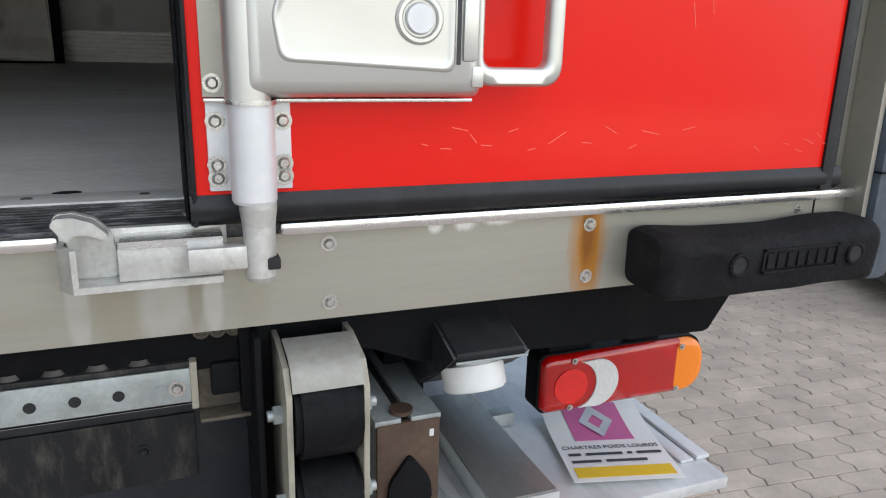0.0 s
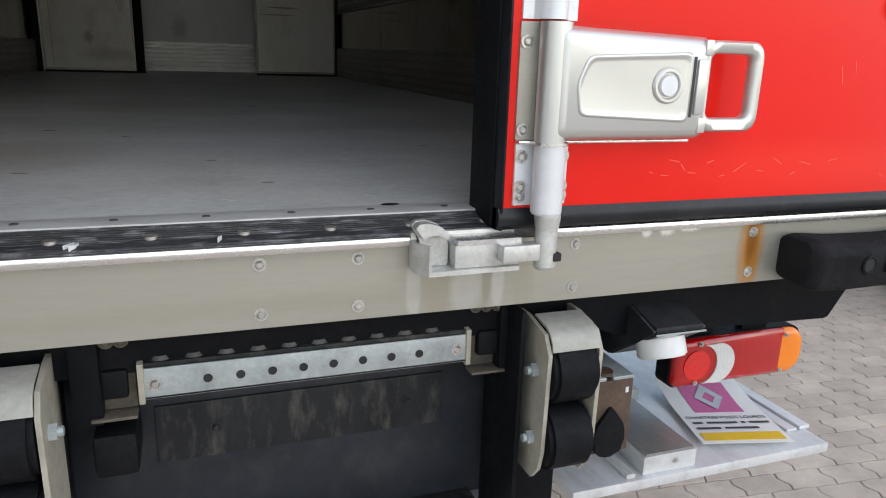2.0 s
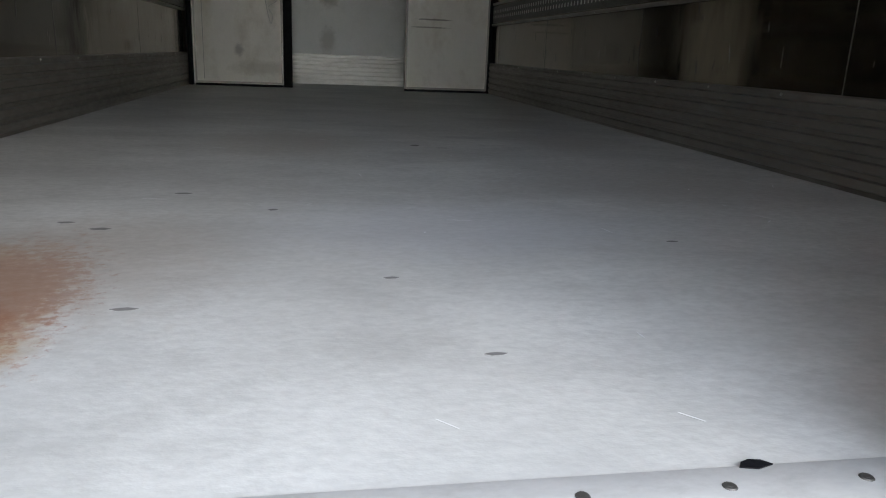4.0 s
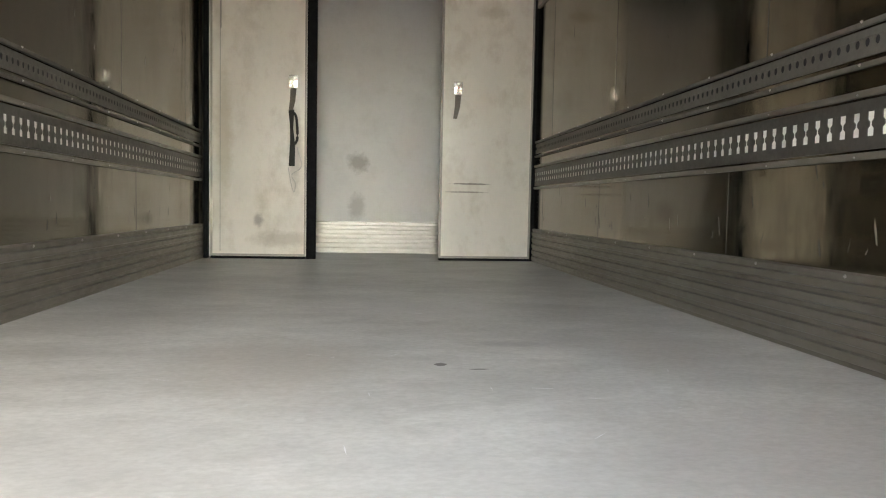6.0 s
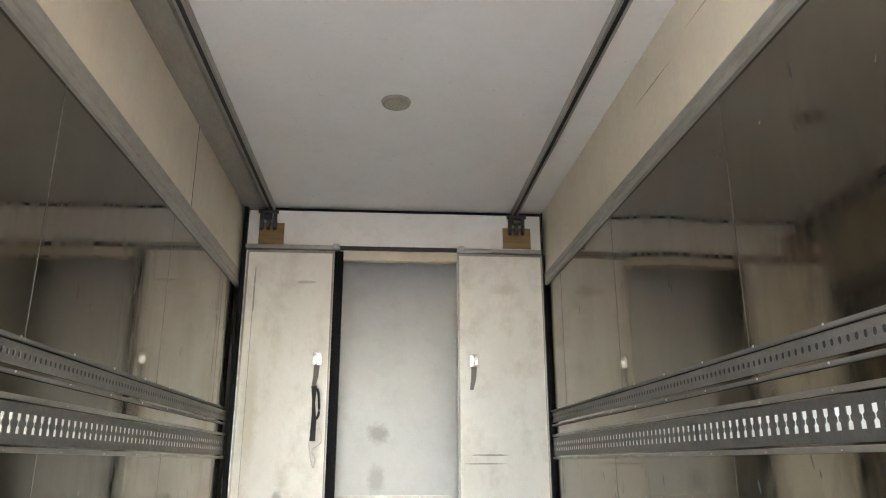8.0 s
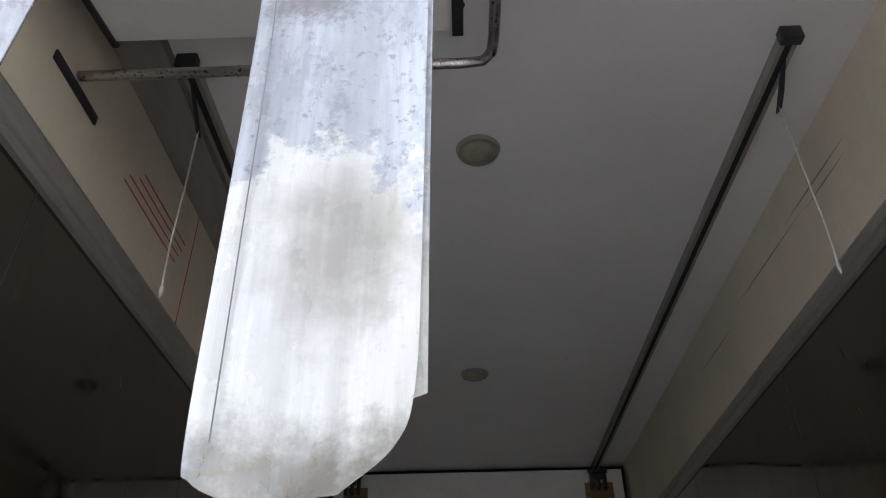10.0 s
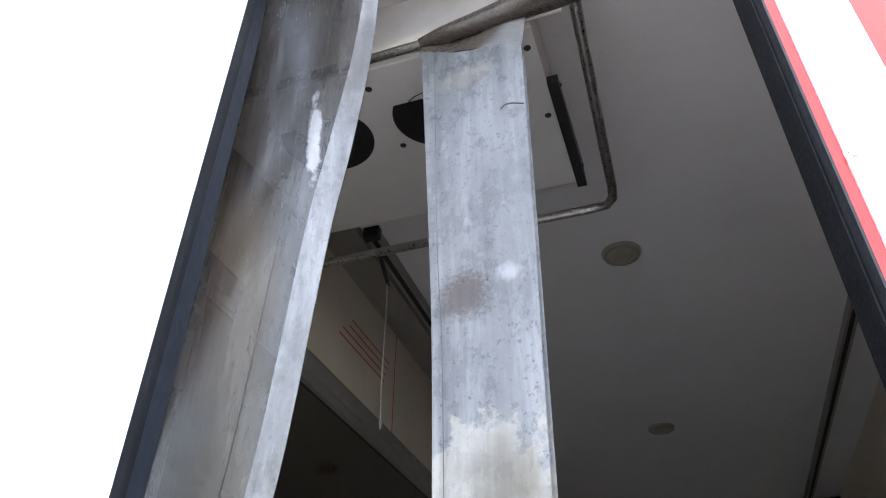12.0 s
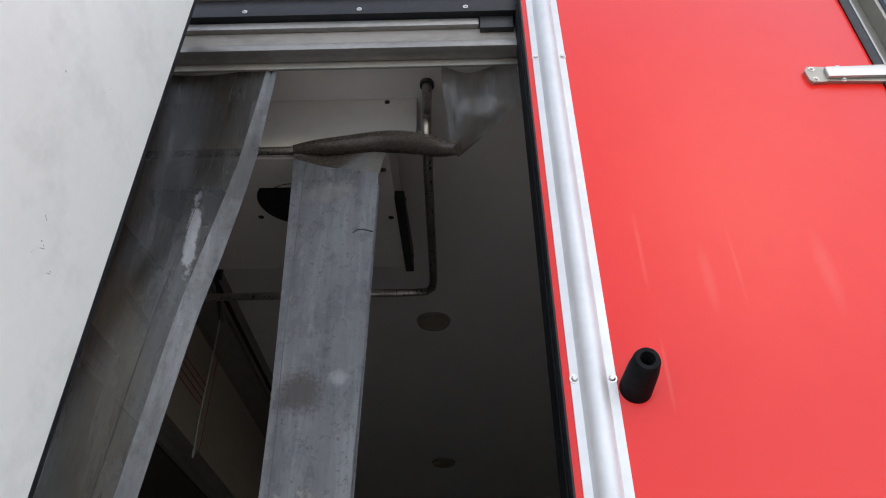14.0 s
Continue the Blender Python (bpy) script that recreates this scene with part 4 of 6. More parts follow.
keeper = thing("lock_keeper", (-0.08, -0.12, 1.2), "scuffed cast metal lock keeper on the sill", "lock keeper")
bm = B()
bm_box(bm, (-0.178, -0.100, 1.198), (0.012, -0.0865, 1.262), 0.002)
bm_box(bm, (-0.114, -0.142, 1.2065), (0.002, -0.098, 1.246), 0.002)
part("body", bm, M_CAST, keeper)
bm = bm_prism(B(), [(-0.112, -0.146), (0.004, -0.146), (0.004, -0.09), (-0.106, -0.09)], "z", 1.2465, 1.2555)
part("lip", bm, M_TRIM, keeper, "polished upper lip")
bm = B()
bm_prism(bm, [(-0.178, -0.100), (-0.178, -0.128), (-0.162, -0.151), (0.002, -0.148), (0.002, -0.100)], "z", 1.198, 1.206)
bm_prism(bm, [(-0.178, -0.100), (-0.178, -0.128), (-0.162, -0.151), (-0.156, -0.148), (-0.171, -0.124), (-0.171, -0.100)], "z", 1.206, 1.250)
part("tray", bm, M_CAST, keeper, "open tray of the keeper")
bm = bm_prism(B(), [(-0.170, 1.206), (-0.166, 1.252), (-0.182, 1.277), (-0.176, 1.285), (-0.158, 1.286), (-0.136, 1.278), (-0.121, 1.262), (-0.116, 1.240), (-0.116, 1.206)], "y", -0.114, -0.1005)
bm_prism(bm, [(-0.166, 1.256), (-0.181, 1.277), (-0.175, 1.2845), (-0.158, 1.2855), (-0.136, 1.2775), (-0.121, 1.262), (-0.128, 1.256), (-0.142, 1.266), (-0.156, 1.266)], "y", -0.138, -0.1145)
bmesh.ops.bevel(bm, geom=bm.edges[:], offset=0.0015, segments=2, affect='EDGES')
part("hook", bm, M_CAST, keeper, "curled hook of the keeper")
bm = bm_box(B(), (-0.038, -0.168, 1.218), (0.030, -0.141, 1.247), 0.004)
part("cam", bm, M_CAST, keeper, "flat cam of the lock rod")


def hinge(z):
    """Strap hinge with four screws, root on the corner post."""
    bm = B()
    bm_prism(bm, [(0.780, z - 0.022), (0.788, z - 0.034), (0.84, z - 0.030), (1.09, z - 0.040), (1.09, z + 0.040), (0.84, z + 0.030), (0.788, z + 0.034), (0.776, z + 0.018)], "y", RY - 0.010, RY)
    t = part("hinge", bm, M_SILL, door_right, "silver strap hinge")
    bm = bm_box(B(), (0.83, RY - 0.022, z - 0.022), (1.115, RY - 0.008, z + 0.022), 0.008)
    part("rib", bm, M_SILVER, t)
    part("knuckle", bm_cyl(B(), (1.122, RY - 0.014, z - 0.05), (1.122, RY - 0.014, z + 0.05), 0.019, seg=20), M_SILVER, t)
    for x, dz in ((0.797, -0.022), (0.797, 0.022), (0.875, 0.026), (0.875, -0.026)):
        screw(t, (x, RY - 0.010, z + dz), 0.006)


for z in (1.675, 2.67, 3.672):
    hinge(z)
stop = thing("door_stop", (0.134, RY, 2.69), "black rubber door stop with a hollow end", "door stop")
bm = B()
prof = ((0.0, 0.035), (0.055, 0.033), (0.080, 0.029), (0.086, 0.025), (0.086, 0.016), (0.070, 0.014), (0.045, 0.013), (0.045, 0.0005))
rings = [[bm.verts.new((0.131 + 0.15 * d + r * math.cos(a), RY - d, 2.700 + 0.31 * d + r * math.sin(a))) for a in (2 * math.pi * k / 24 for k in range(24))] for d, r in prof]
for a, b in zip(rings, rings[1:]):
    for k in range(24):
        bm.faces.new((a[k], a[(k + 1) % 24], b[(k + 1) % 24], b[k]))
part("cone", bm, M_RUB, stop)
bm = bm_cyl(B(), (0.1375, RY - 0.043, 2.7133), (0.138, RY - 0.046, 2.7143), 0.0125, seg=16)
part("bore", bm, M_HOLE, stop)

# opened left rear door
door_left = thing("door_left", (-1.06, -0.11, 1.255), "left rear door standing open, off-white inside, red outside", "door", "structure")
da = radians(4)


def dl(u, d, z):
    """u metres out from the hinge, d metres behind the inner face."""
    o, w, n2 = Vector((-1.078, -0.148)), Vector((-math.sin(da), -math.cos(da))), Vector((-math.cos(da), math.sin(da)))
    p = o + w * u + n2 * d
    return (p.x, p.y, z)


def dl_box(bm, u0, u1, d0, d1, z0, z1):
    v = [bm.verts.new(dl(u, d, z)) for z in (z0, z1) for u, d in ((u0, d0), (u1, d0), (u1, d1), (u0, d1))]
    for f in ((0, 1, 2, 3), (4, 5, 6, 7), (0, 1, 5, 4), (1, 2, 6, 5), (2, 3, 7, 6), (3, 0, 4, 7)):
        bm.faces.new([v[i] for i in f])
    return bm


part("inner_skin", dl_box(B(), 0.008, 1.02, 0.0, 0.04, 1.275, 4.06), M_INNER, door_left, "off-white inner skin with scuffs")
part("outer_skin", dl_box(B(), 0.0, 1.045, 0.042, 0.085, 1.30, 4.08), M_RED, door_left, "red outer skin")
bm = B()
dl_box(bm, -0.012, 0.0075, 0.003, 0.0415, 1.258, 4.10)
dl_box(bm, -0.075, -0.013, 0.055, 0.080, 1.258, 4.10)
dl_box(bm, 1.0205, 1.05, -0.006, 0.0415, 1.258, 4.10)
dl_box(bm, 0.0175, 1.0205, -0.006, 0.0415, 1.258, 1.2745)
dl_box(bm, 0.0175, 1.0205, -0.006, 0.0415, 4.0605, 4.10)
part("rubber_edge", bm, M_GASKET, door_left, "black rubber seal")
bm = B()
random.seed(5)
for cu, cz, n_marks, spread in ((0.22, 2.55, 9, 0.035), (0.45, 2.10, 14, 0.10), (0.70, 2.30, 8, 0.05), (0.30, 1.85, 12, 0.08), (0.60, 2.75, 5, 0.03), (0.16, 2.05, 7, 0.05), (0.82, 1.8, 10, 0.09), (0.4, 3.0, 5, 0.2)):
    for k in range(n_marks):
        u, z, l, a = cu + random.gauss(0, spread), cz + 0.36 + random.gauss(0, spread * 0.8), random.uniform(0.003, 0.018), random.choice((-0.7, 0.9)) + random.uniform(-0.5, 0.5)
        u = min(0.98, max(0.03, u))
        du, dz = 0.5 * l * math.cos(a), 0.5 * l * math.sin(a)
        w = random.uniform(0.0006, 0.0016)
        q = [dl(u - du - w * math.sin(a), -0.0006, z - dz + w), dl(u + du - w, -0.0006, z + dz + w), dl(u + du + w, -0.0006, z + dz - w), dl(u - du + w, -0.0006, z - dz - w)]
        bm.faces.new([bm.verts.new(p) for p in q])
part("scuffs", bm, mat("scuff_grey", (0.46, 0.45, 0.43), 0.6), door_left, "grey scuff marks", smooth=0)
for z in (1.30, 1.48):
    screw(door_left, dl(0.045, 0.0, z), 0.006, (1, 0, 0))

# ---- strip curtain ----


def sheet(bm, left, right, across=6, rows_n=40, ripple=0.006, phase=0.0):
    """A hanging sheet between two edge curves."""
    L, R = curve_pts(left, 10), curve_pts(right, 10)
    grid = []
    for i, (a, b) in enumerate(zip(L, R)):
        row = []
        for k in range(across + 1):
            t = k / across
            p = a.lerp(b, t)
            d = (b - a)
            nrm = Vector((-d.y, d.x, 0)).normalized()
            p = p + nrm * (ripple * math.sin(t * 5.5 + phase + i * 0.09) + ripple * 1.6 * math.sin(math.pi * t))
            row.append(bm.verts.new(p))
        grid.append(row)
    for a, b in zip(grid, grid[1:]):
        for k in range(across):
            bm.faces.new((a[k], a[k + 1], b[k + 1], b[k]))
    return bm


strip_left = thing("curtain_strip", (-0.9, 0.02, 1.29), "smeared clear plastic curtain strip drawn aside at the jamb", "strip curtain", group="plastic curtain strips")
EDGE = [(-0.838, 0.050, 3.965), (-0.872, 0.11, 3.60), (-0.930, 0.165, 3.30), (-0.983, 0.20, 3.05), (-1.047, 0.25, 2.60), (-1.085, 0.265, 2.30), (-1.080, 0.262, 1.80), (-1.072, 0.255, 1.287)]
BACK = [(-1.245, 0.060, 3.965), (-1.25, 0.09, 3.60), (-1.26, 0.10, 3.30), (-1.265, 0.10, 3.05), (-1.27, 0.11, 2.60), (-1.275, 0.11, 2.30), (-1.275, 0.11, 1.80), (-1.27, 0.11, 1.287)]
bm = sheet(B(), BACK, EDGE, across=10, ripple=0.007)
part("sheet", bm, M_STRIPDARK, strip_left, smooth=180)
bm = sheet(B(), [tuple(Vector(e).lerp(Vector(b), f) + Vector((0.001, -0.011, 0))) for e, b, f in zip(EDGE, BACK, (0.08, 0.13, 0.17, 0.18, 0.19, 0.20, 0.20, 0.20))],
           [(x + 0.002, y - 0.004, z) for x, y, z in EDGE], across=4, ripple=0.002)
part("thick_edge", bm, M_STRIPEDGE, strip_left, "milky bevelled edge", smooth=180)

seam_l = [Vector(e).lerp(Vector(b), f) + Vector((0.0, -0.013, 0)) for e, b, f in zip(EDGE, BACK, (0.33, 0.34, 0.35, 0.36, 0.37, 0.37, 0.37, 0.37))]
bm = sheet(B(), [tuple(p) for p in seam_l], [tuple(p + Vector((0.0022, -0.0005, 0))) for p in seam_l], across=1, ripple=0.0)
part("seam", bm, M_DARK, strip_left, "thin dark crease line", smooth=0)

strip_mid = thing("curtain_strip", (-0.65, 0.36, 2.16), "grey scratched plastic curtain strip thrown over the guard bar", "strip curtain", group="plastic curtain strips")
bm = sheet(B(), [(-0.820, 0.325, 3.812), (-0.814, 0.328, 3.70), (-0.786, 0.336, 3.10), (-0.775, 0.343, 2.80), (-0.768, 0.346, 2.45), (-0.763, 0.348, 2.22), (-0.752, 0.348, 2.185), (-0.715, 0.348, 2.166)],
           [(-0.512, 0.325, 3.735), (-0.512, 0.328, 3.62), (-0.522, 0.336, 3.08), (-0.529, 0.343, 2.80), (-0.535, 0.346, 2.46), (-0.541, 0.348, 2.28), (-0.560, 0.348, 2.215), (-0.612, 0.348, 2.170)], ripple=0.006)
part("sheet", bm, M_STRIP, strip_mid, smooth=180)
bm = sheet(B(), [(-0.73, 0.350, 3.74), (-0.70, 0.356, 3.10), (-0.69, 0.366, 2.60), (-0.68, 0.372, 2.25)],
           [(-0.507, 0.345, 3.70), (-0.517, 0.352, 3.10), (-0.526, 0.364, 2.60), (-0.530, 0.370, 2.28)], ripple=0.006, phase=1.0)
part("second_layer", bm, M_STRIP, strip_mid, smooth=180)
line = [(-0.772, 0.316, 3.78), (-0.760, 0.324, 3.10), (-0.748, 0.332, 2.80), (-0.742, 0.335, 2.45), (-0.738, 0.337, 2.22)]
bm = sheet(B(), line, [(x + 0.0018, y, z) for x, y, z in line], across=1, ripple=0.0)
part("edge_line", bm, M_DARK, strip_mid, smooth=0)
bm = bm_tube(B(), [(-0.580, 0.312, 3.462), (-0.568, 0.310, 3.474), (-0.548, 0.312, 3.476), (-0.518, 0.322, 3.474)], 0.0024, 6)
part("tear", bm, M_DARK, strip_mid, "dark tear in the strip")
fold = curve_pts([(-0.826, 0.335, 3.862), (-0.757, 0.330, 3.868), (-0.63, 0.315, 3.862), (-0.482, 0.285, 3.845), (-0.366, 0.235, 3.782), (-0.282, 0.160, 3.685), (-0.235, 0.120, 3.640)], 6)
nf = len(fold)
bm = bm_tube(B(), fold, [0.018 + 0.022 * math.sin(math.pi * min(1, i / nf * 0.95)) ** 1.3 * (1 if i < nf * 0.75 else max(0.1, (nf - i) / (nf * 0.25))) for i in range(nf)], 14)
part("rolled_fold", bm, mat("browned_pvc", (0.065, 0.053, 0.043), 0.26, var=0.35, scale=14, fine=60, bump=0.1, grain=(1, 3, 3), dirt=(0.16, 0.145, 0.125), dirt_amount=0.25), strip_mid, "rolled browned part over the bar")
bm = sheet(B(), [(-0.822, 0.330, 3.855), (-0.822, 0.327, 3.835), (-0.8205, 0.325, 3.810)], [(-0.470, 0.290, 3.845), (-0.495, 0.312, 3.79), (-0.5115, 0.325, 3.733)], ripple=0.012)
part("fold_underside", bm, MATS["browned_pvc"], strip_mid, "dark folded part under the roll", smooth=180)
strip_right = thing("curtain_strip", (-0.15, 0.05, 3.75), "clear plastic curtain strip twisted back over the guard bar", "strip curtain", group="plastic curtain strips")
bm = sheet(B(), [(-0.285, 0.050, 3.968), (-0.283, 0.052, 3.88), (-0.270, 0.080, 3.78), (-0.262, 0.115, 3.70), (-0.258, 0.130, 3.652)],
           [(-0.035, 0.050, 3.968), (-0.030, 0.050, 3.88), (-0.045, 0.060, 3.79), (-0.125, 0.095, 3.72), (-0.222, 0.128, 3.648)], across=10, ripple=0.016)
part("sheet", bm, M_STRIPCLEAR, strip_right, smooth=180)

# ---- evaporator and its guard ----
evap = thing("evaporator_unit", (-1.0, 0.8, 3.86), "white ceiling evaporator unit with dark fan openings", "cooling unit")
bm = B()
ex0, ex1 = -1.64, -0.486
bm_prism(bm, [(0.361, 4.139), (0.361, 3.875), (0.375, 3.862), (0.909, 3.930), (1.270, 3.990), (1.300, 4.139)], "x", ex0, ex1)
bmesh.ops.bevel(bm, geom=[e for e in bm.edges if abs(e.verts[0].co.x - e.verts[1].co.x) > 0.5], offset=0.007, segments=2, affect='EDGES')
part("housing", bm, M_WHITE, evap, "white housing", smooth=30)
box_part("front_cover", (ex0, 0.350, 3.866), (-0.386, 0.3605, 4.139), M_WHITE, evap, 0.004, "white front cover")


def under(y):
    return 3.862 + (y - 0.375) * 0.1273


for x in (-1.300, -0.868):
    y = 0.658
    z = under(y)
    bm = bm_cyl(B(), (x, y, z + 0.002), (x, y + 0.0005, z - 0.004), 0.168, seg=48)
    fan = part("fan_opening", bm, M_HOLE, evap, "dark round fan opening")
    bm = B()
    for r in (0.040, 0.072, 0.102, 0.130):
        bm_tube(bm, [(x + r * math.cos(a), y + r * math.sin(a), z - 0.008 + r * math.sin(a) * 0.14) for a in (2 * math.pi * k / 32 for k in range(33))], 0.0016, 5)
    part("wire_ring", bm, M_HOLE, fan)
for x, y in ((-1.054, 0.778), (-1.054, 0.46), (-0.70, 0.80), (-0.70, 0.46), (-0.515, 0.46), (-0.515, 0.80), (-1.56, 0.80), (-1.56, 0.46)):
    screw(evap, (x, y, under(y)), 0.008, (0, 0, -1), material=M_DARK)
screw(evap, (-0.50, 0.350, 4.120), 0.007, material=M_DARK)
bm = B()
bm_prism(bm, [(0.62, 3.868), (1.06, 3.930), (1.268, 3.962), (1.274, 3.980), (1.20, 4.045), (1.06, 4.010), (0.62, 3.905)], "x", -0.4855, -0.448)
part("mounting_bracket", bm, M_DARK, evap, "black mounting bracket")
bm = bm_prism(B(), [(1.0, 3.935), (1.29, 3.985), (1.29, 4.00), (1.0, 3.965)], "x", ex0 - 0.022, ex0 - 0.0005)
part("mounting_bracket", bm, M_DARK, evap)
for y in (0.66, 1.15):
    screw(evap, (-0.448, y, 3.89 + (y - 0.62) * 0.15), 0.008, (1, 0, 0), material=M_DARK)

guard = thing("guard_bar", (-0.35, 0.8, 3.85), "bent stainless guard pipe round the evaporator", "guard bar")
bm = bm_tube(B(), [(-0.345, 0.277, 4.139), (-0.345, 0.278, 4.05), (-0.345, 0.284, 3.935), (-0.345, 0.305, 3.893), (-0.345, 0.36, 3.878), (-0.352, 1.20, 3.870), (-0.358, 1.262, 3.869), (-0.385, 1.298, 3.868), (-0.46, 1.305, 3.867), (XL + 0.012, 1.290, 3.845)], 0.0185, 14)
part("pipe", bm, M_PIPE, guard)
bm = bm_tube(B(), [(XL + 0.012, 0.345, 3.855), (-0.82, 0.335, 3.860), (-0.36, 0.295, 3.885)], 0.015, 12)
part("front_bar", bm, M_PIPE, guard)
part("end_cap", bm_cyl(B(), (-0.345, 0.277, 4.122), (-0.345, 0.277, 4.139), 0.027, seg=16), M_DARK, guard)
box_part("wall_plate", (XL + 0.0075, 1.15, 3.775), (XL + 0.016, 1.45, 3.815), M_DARK, guard, 0.002, "dark flat wall plate")

# ---- ceiling tracks, lamps and cords ----


def track(x, y0, s):
    t = thing("ceiling_track", (x, 3, CEIL), "dark aluminium partition track under the ceiling", "ceiling track", group="partition tracks")
    c, e = CEIL - 0.0005, PARTY - 0.04
    bm = bm_prism(B(), [(x - 0.030, c), (x - 0.030, c - 0.052), (x - 0.014, c - 0.052), (x - 0.014, c - 0.020), (x + 0.014, c - 0.020), (x + 0.014, c - 0.052), (x + 0.030, c - 0.052), (x + 0.030, c)], "y", y0, e)
    part("profile", bm, M_MOULD, t, smooth=0)
    part("groove", bm_box(B(), (x - 0.0138, y0 + 0.004, c - 0.047), (x + 0.0138, e - 0.01, c - 0.0205)), M_HOLE, t)
    bm = bm_box(B(), (x - 0.039, y0 - 0.007, c - 0.062), (x + 0.039, y0 + 0.035, c), 0.003)
    part("end_stop", bm, M_DARK, t)
    bm = bm_prism(B(), [(y0 + 0.11, c - 0.05), (y0 + 0.16, c - 0.05), (y0 + 0.29, c - 0.155), (y0 + 0.245, c - 0.167), (y0 + 0.19, c - 0.13)], "x", x + s * 0.012 - 0.0025, x + s * 0.012 + 0.0025)
    part("cord_bracket", bm, M_DARK, t, "small black bracket")
    d = thing("pull_cord", (x, y0 + 0.26, 3.3), "thin grey pull cord hanging from the track", "cord", group="pull cords")
    part("rope", bm_tube(B(), curve_pts([(x + s * 0.012, y0 + 0.255, c - 0.15), (x + s * 0.014, y0 + 0.265, 3.75), (x + s * 0.020, y0 + 0.275, 3.45), (x + s * 0.018, y0 + 0.285, 3.28)], 5), 0.0038, 7), M_CORD, d)
    part("knot", bm_tube(B(), [(x + s * 0.018, y0 + 0.285, 3.30), (x + s * 0.018, y0 + 0.286, 3.275), (x + s * 0.019, y0 + 0.288, 3.245)], [0.003, 0.009, 0.003], 8), M_CORD, d)


track(-1.484, 1.455, -1)
track(0.755, 1.418, 1)


def ceiling_lamp(x, y):
    t = thing("ceiling_lamp", (x, y, CEIL), "round ceiling lamp with a yellowed oval lens, switched off", "lamp", group="lamps in the load space")
    bm = bm_cyl(B(), (x, y, CEIL - 0.0002), (x, y, CEIL - 0.018), 0.098, 0.090, seg=40)
    part("bezel", bm, M_BEZEL, t)
    bm = B()
    bmesh.ops.create_uvsphere(bm, u_segments=28, v_segments=10, radius=1.0, matrix=Matrix.Translation((x, y, CEIL - 0.017)) @ Matrix.Diagonal((0.072, 0.072, 0.016, 1)))
    part("lens", bm, M_LAMPGLASS, t)


ceiling_lamp(-0.383, 2.03)
ceiling_lamp(-0.381, 4.34)

# ---- movable partition ----
PX0, PX1 = -1.26, 1.10
partition = thing("partition", (-0.08, PY, FLOOR), "white movable partition with two sliding door leaves pulled apart", "partition")
box_part("header_panel", (PX0 + 0.02, PY, 3.385), (PX1 - 0.02, PY + 0.08, 3.672), M_WHITE, partition, 0.003, "white upper panel")
box_part("left_panel", (PX0 + 0.02, PY + 0.012, 1.292), (-1.19, PY + 0.08, 3.345), M_WHITE, partition, 0.003)
box_part("left_filler", (PX0 + 0.055, PY + 0.004, 1.30), (-1.196, PY + 0.012, 3.33), M_WHITE, partition, 0.002)


def leaf(x0, x1, edge, wide=0.022):
    lf = box_part("door_leaf", (x0, PY - 0.028, 1.298), (x1, PY + 0.028, 3.335), M_LEAF, partition, 0.003, "stained white sliding leaf")
    bm = B()
    for a, b in (((x0, 1.299), (x1, 1.314)), ((x0, 3.318), (x1, 3.335)), ((x0, 1.314), (x0 + 0.014, 3.318)), ((x1 - 0.014, 1.314), (x1, 3.318))):
        bm_box(bm, (a[0], PY - 0.032, a[1]), (b[0], PY - 0.0285, b[1]))
    part("edge_trim", bm, M_MOULD, lf)
    box_part("edge_seal", (edge - 0.022, PY - 0.024, 1.279), (edge + wide, PY + 0.024, 3.340), M_RUB, lf, 0.006, "black rubber edge seal")
    box_part("bottom_seal", (x0, PY - 0.034, 1.2802), (x1, PY + 0.02, 1.2975), M_RUB, lf, 0.004)
    return lf


leaf_l = leaf(-1.194, -0.541, -0.518, 0.045)
box_part("edge_line", (-1.130, PY - 0.0305, 1.33), (-1.1265, PY - 0.0285, 3.13), M_MOULD, leaf_l, 0.0)
box_part("edge_line", (-1.124, PY - 0.0305, 2.86), (-1.121, PY - 0.0285, 3.20), M_DARK, leaf_l, 0.0)
leaf_r = leaf(0.402, 1.066, 1.089)
box_part("side_seal", (PX0 + 0.021, PY - 0.05, FLOOR + 0.001), (PX0 + 0.052, PY + 0.0, 3.68), M_RUB, partition, 0.006, "black rubber side seal")
box_part("side_seal", (PX1 - 0.034, PY - 0.05, FLOOR + 0.001), (PX1 - 0.021, PY + 0.05, 3.68), M_RUB, partition, 0.006)
box_part("top_seal", (PX0 + 0.024, PY - 0.015, 3.666), (PX1 - 0.026, PY + 0.05, 3.684), M_RUB, partition, 0.005)
box_part("door_rail", (PX0 + 0.05, PY - 0.05, 3.345), (-0.50, PY, 3.378), M_MOULD, partition, 0.003, "grey sliding door rail")
box_part("door_rail", (0.40, PY - 0.05, 3.340), (PX1 - 0.04, PY, 3.372), M_MOULD, partition, 0.003)
# shade between lintel and header panel, built as a dark bar
box_part("rail_shadow_bar", (-0.50, PY - 0.03, 3.352), (0.40, PY, 3.380), M_DARK, partition, 0.002, "dark bar standing in for the shadow between the door rails")
box_part("lintel", (-0.50, PY - 0.01, 3.275), (0.40, PY + 0.06, 3.350), M_GRP, partition, 0.004, "cream lintel")
for x in (-0.53, 0.43):
    box_part("rail_stop", (x - 0.02, PY - 0.058, 3.352), (x + 0.02, PY - 0.05, 3.39), M_GALV, partition, 0.003)
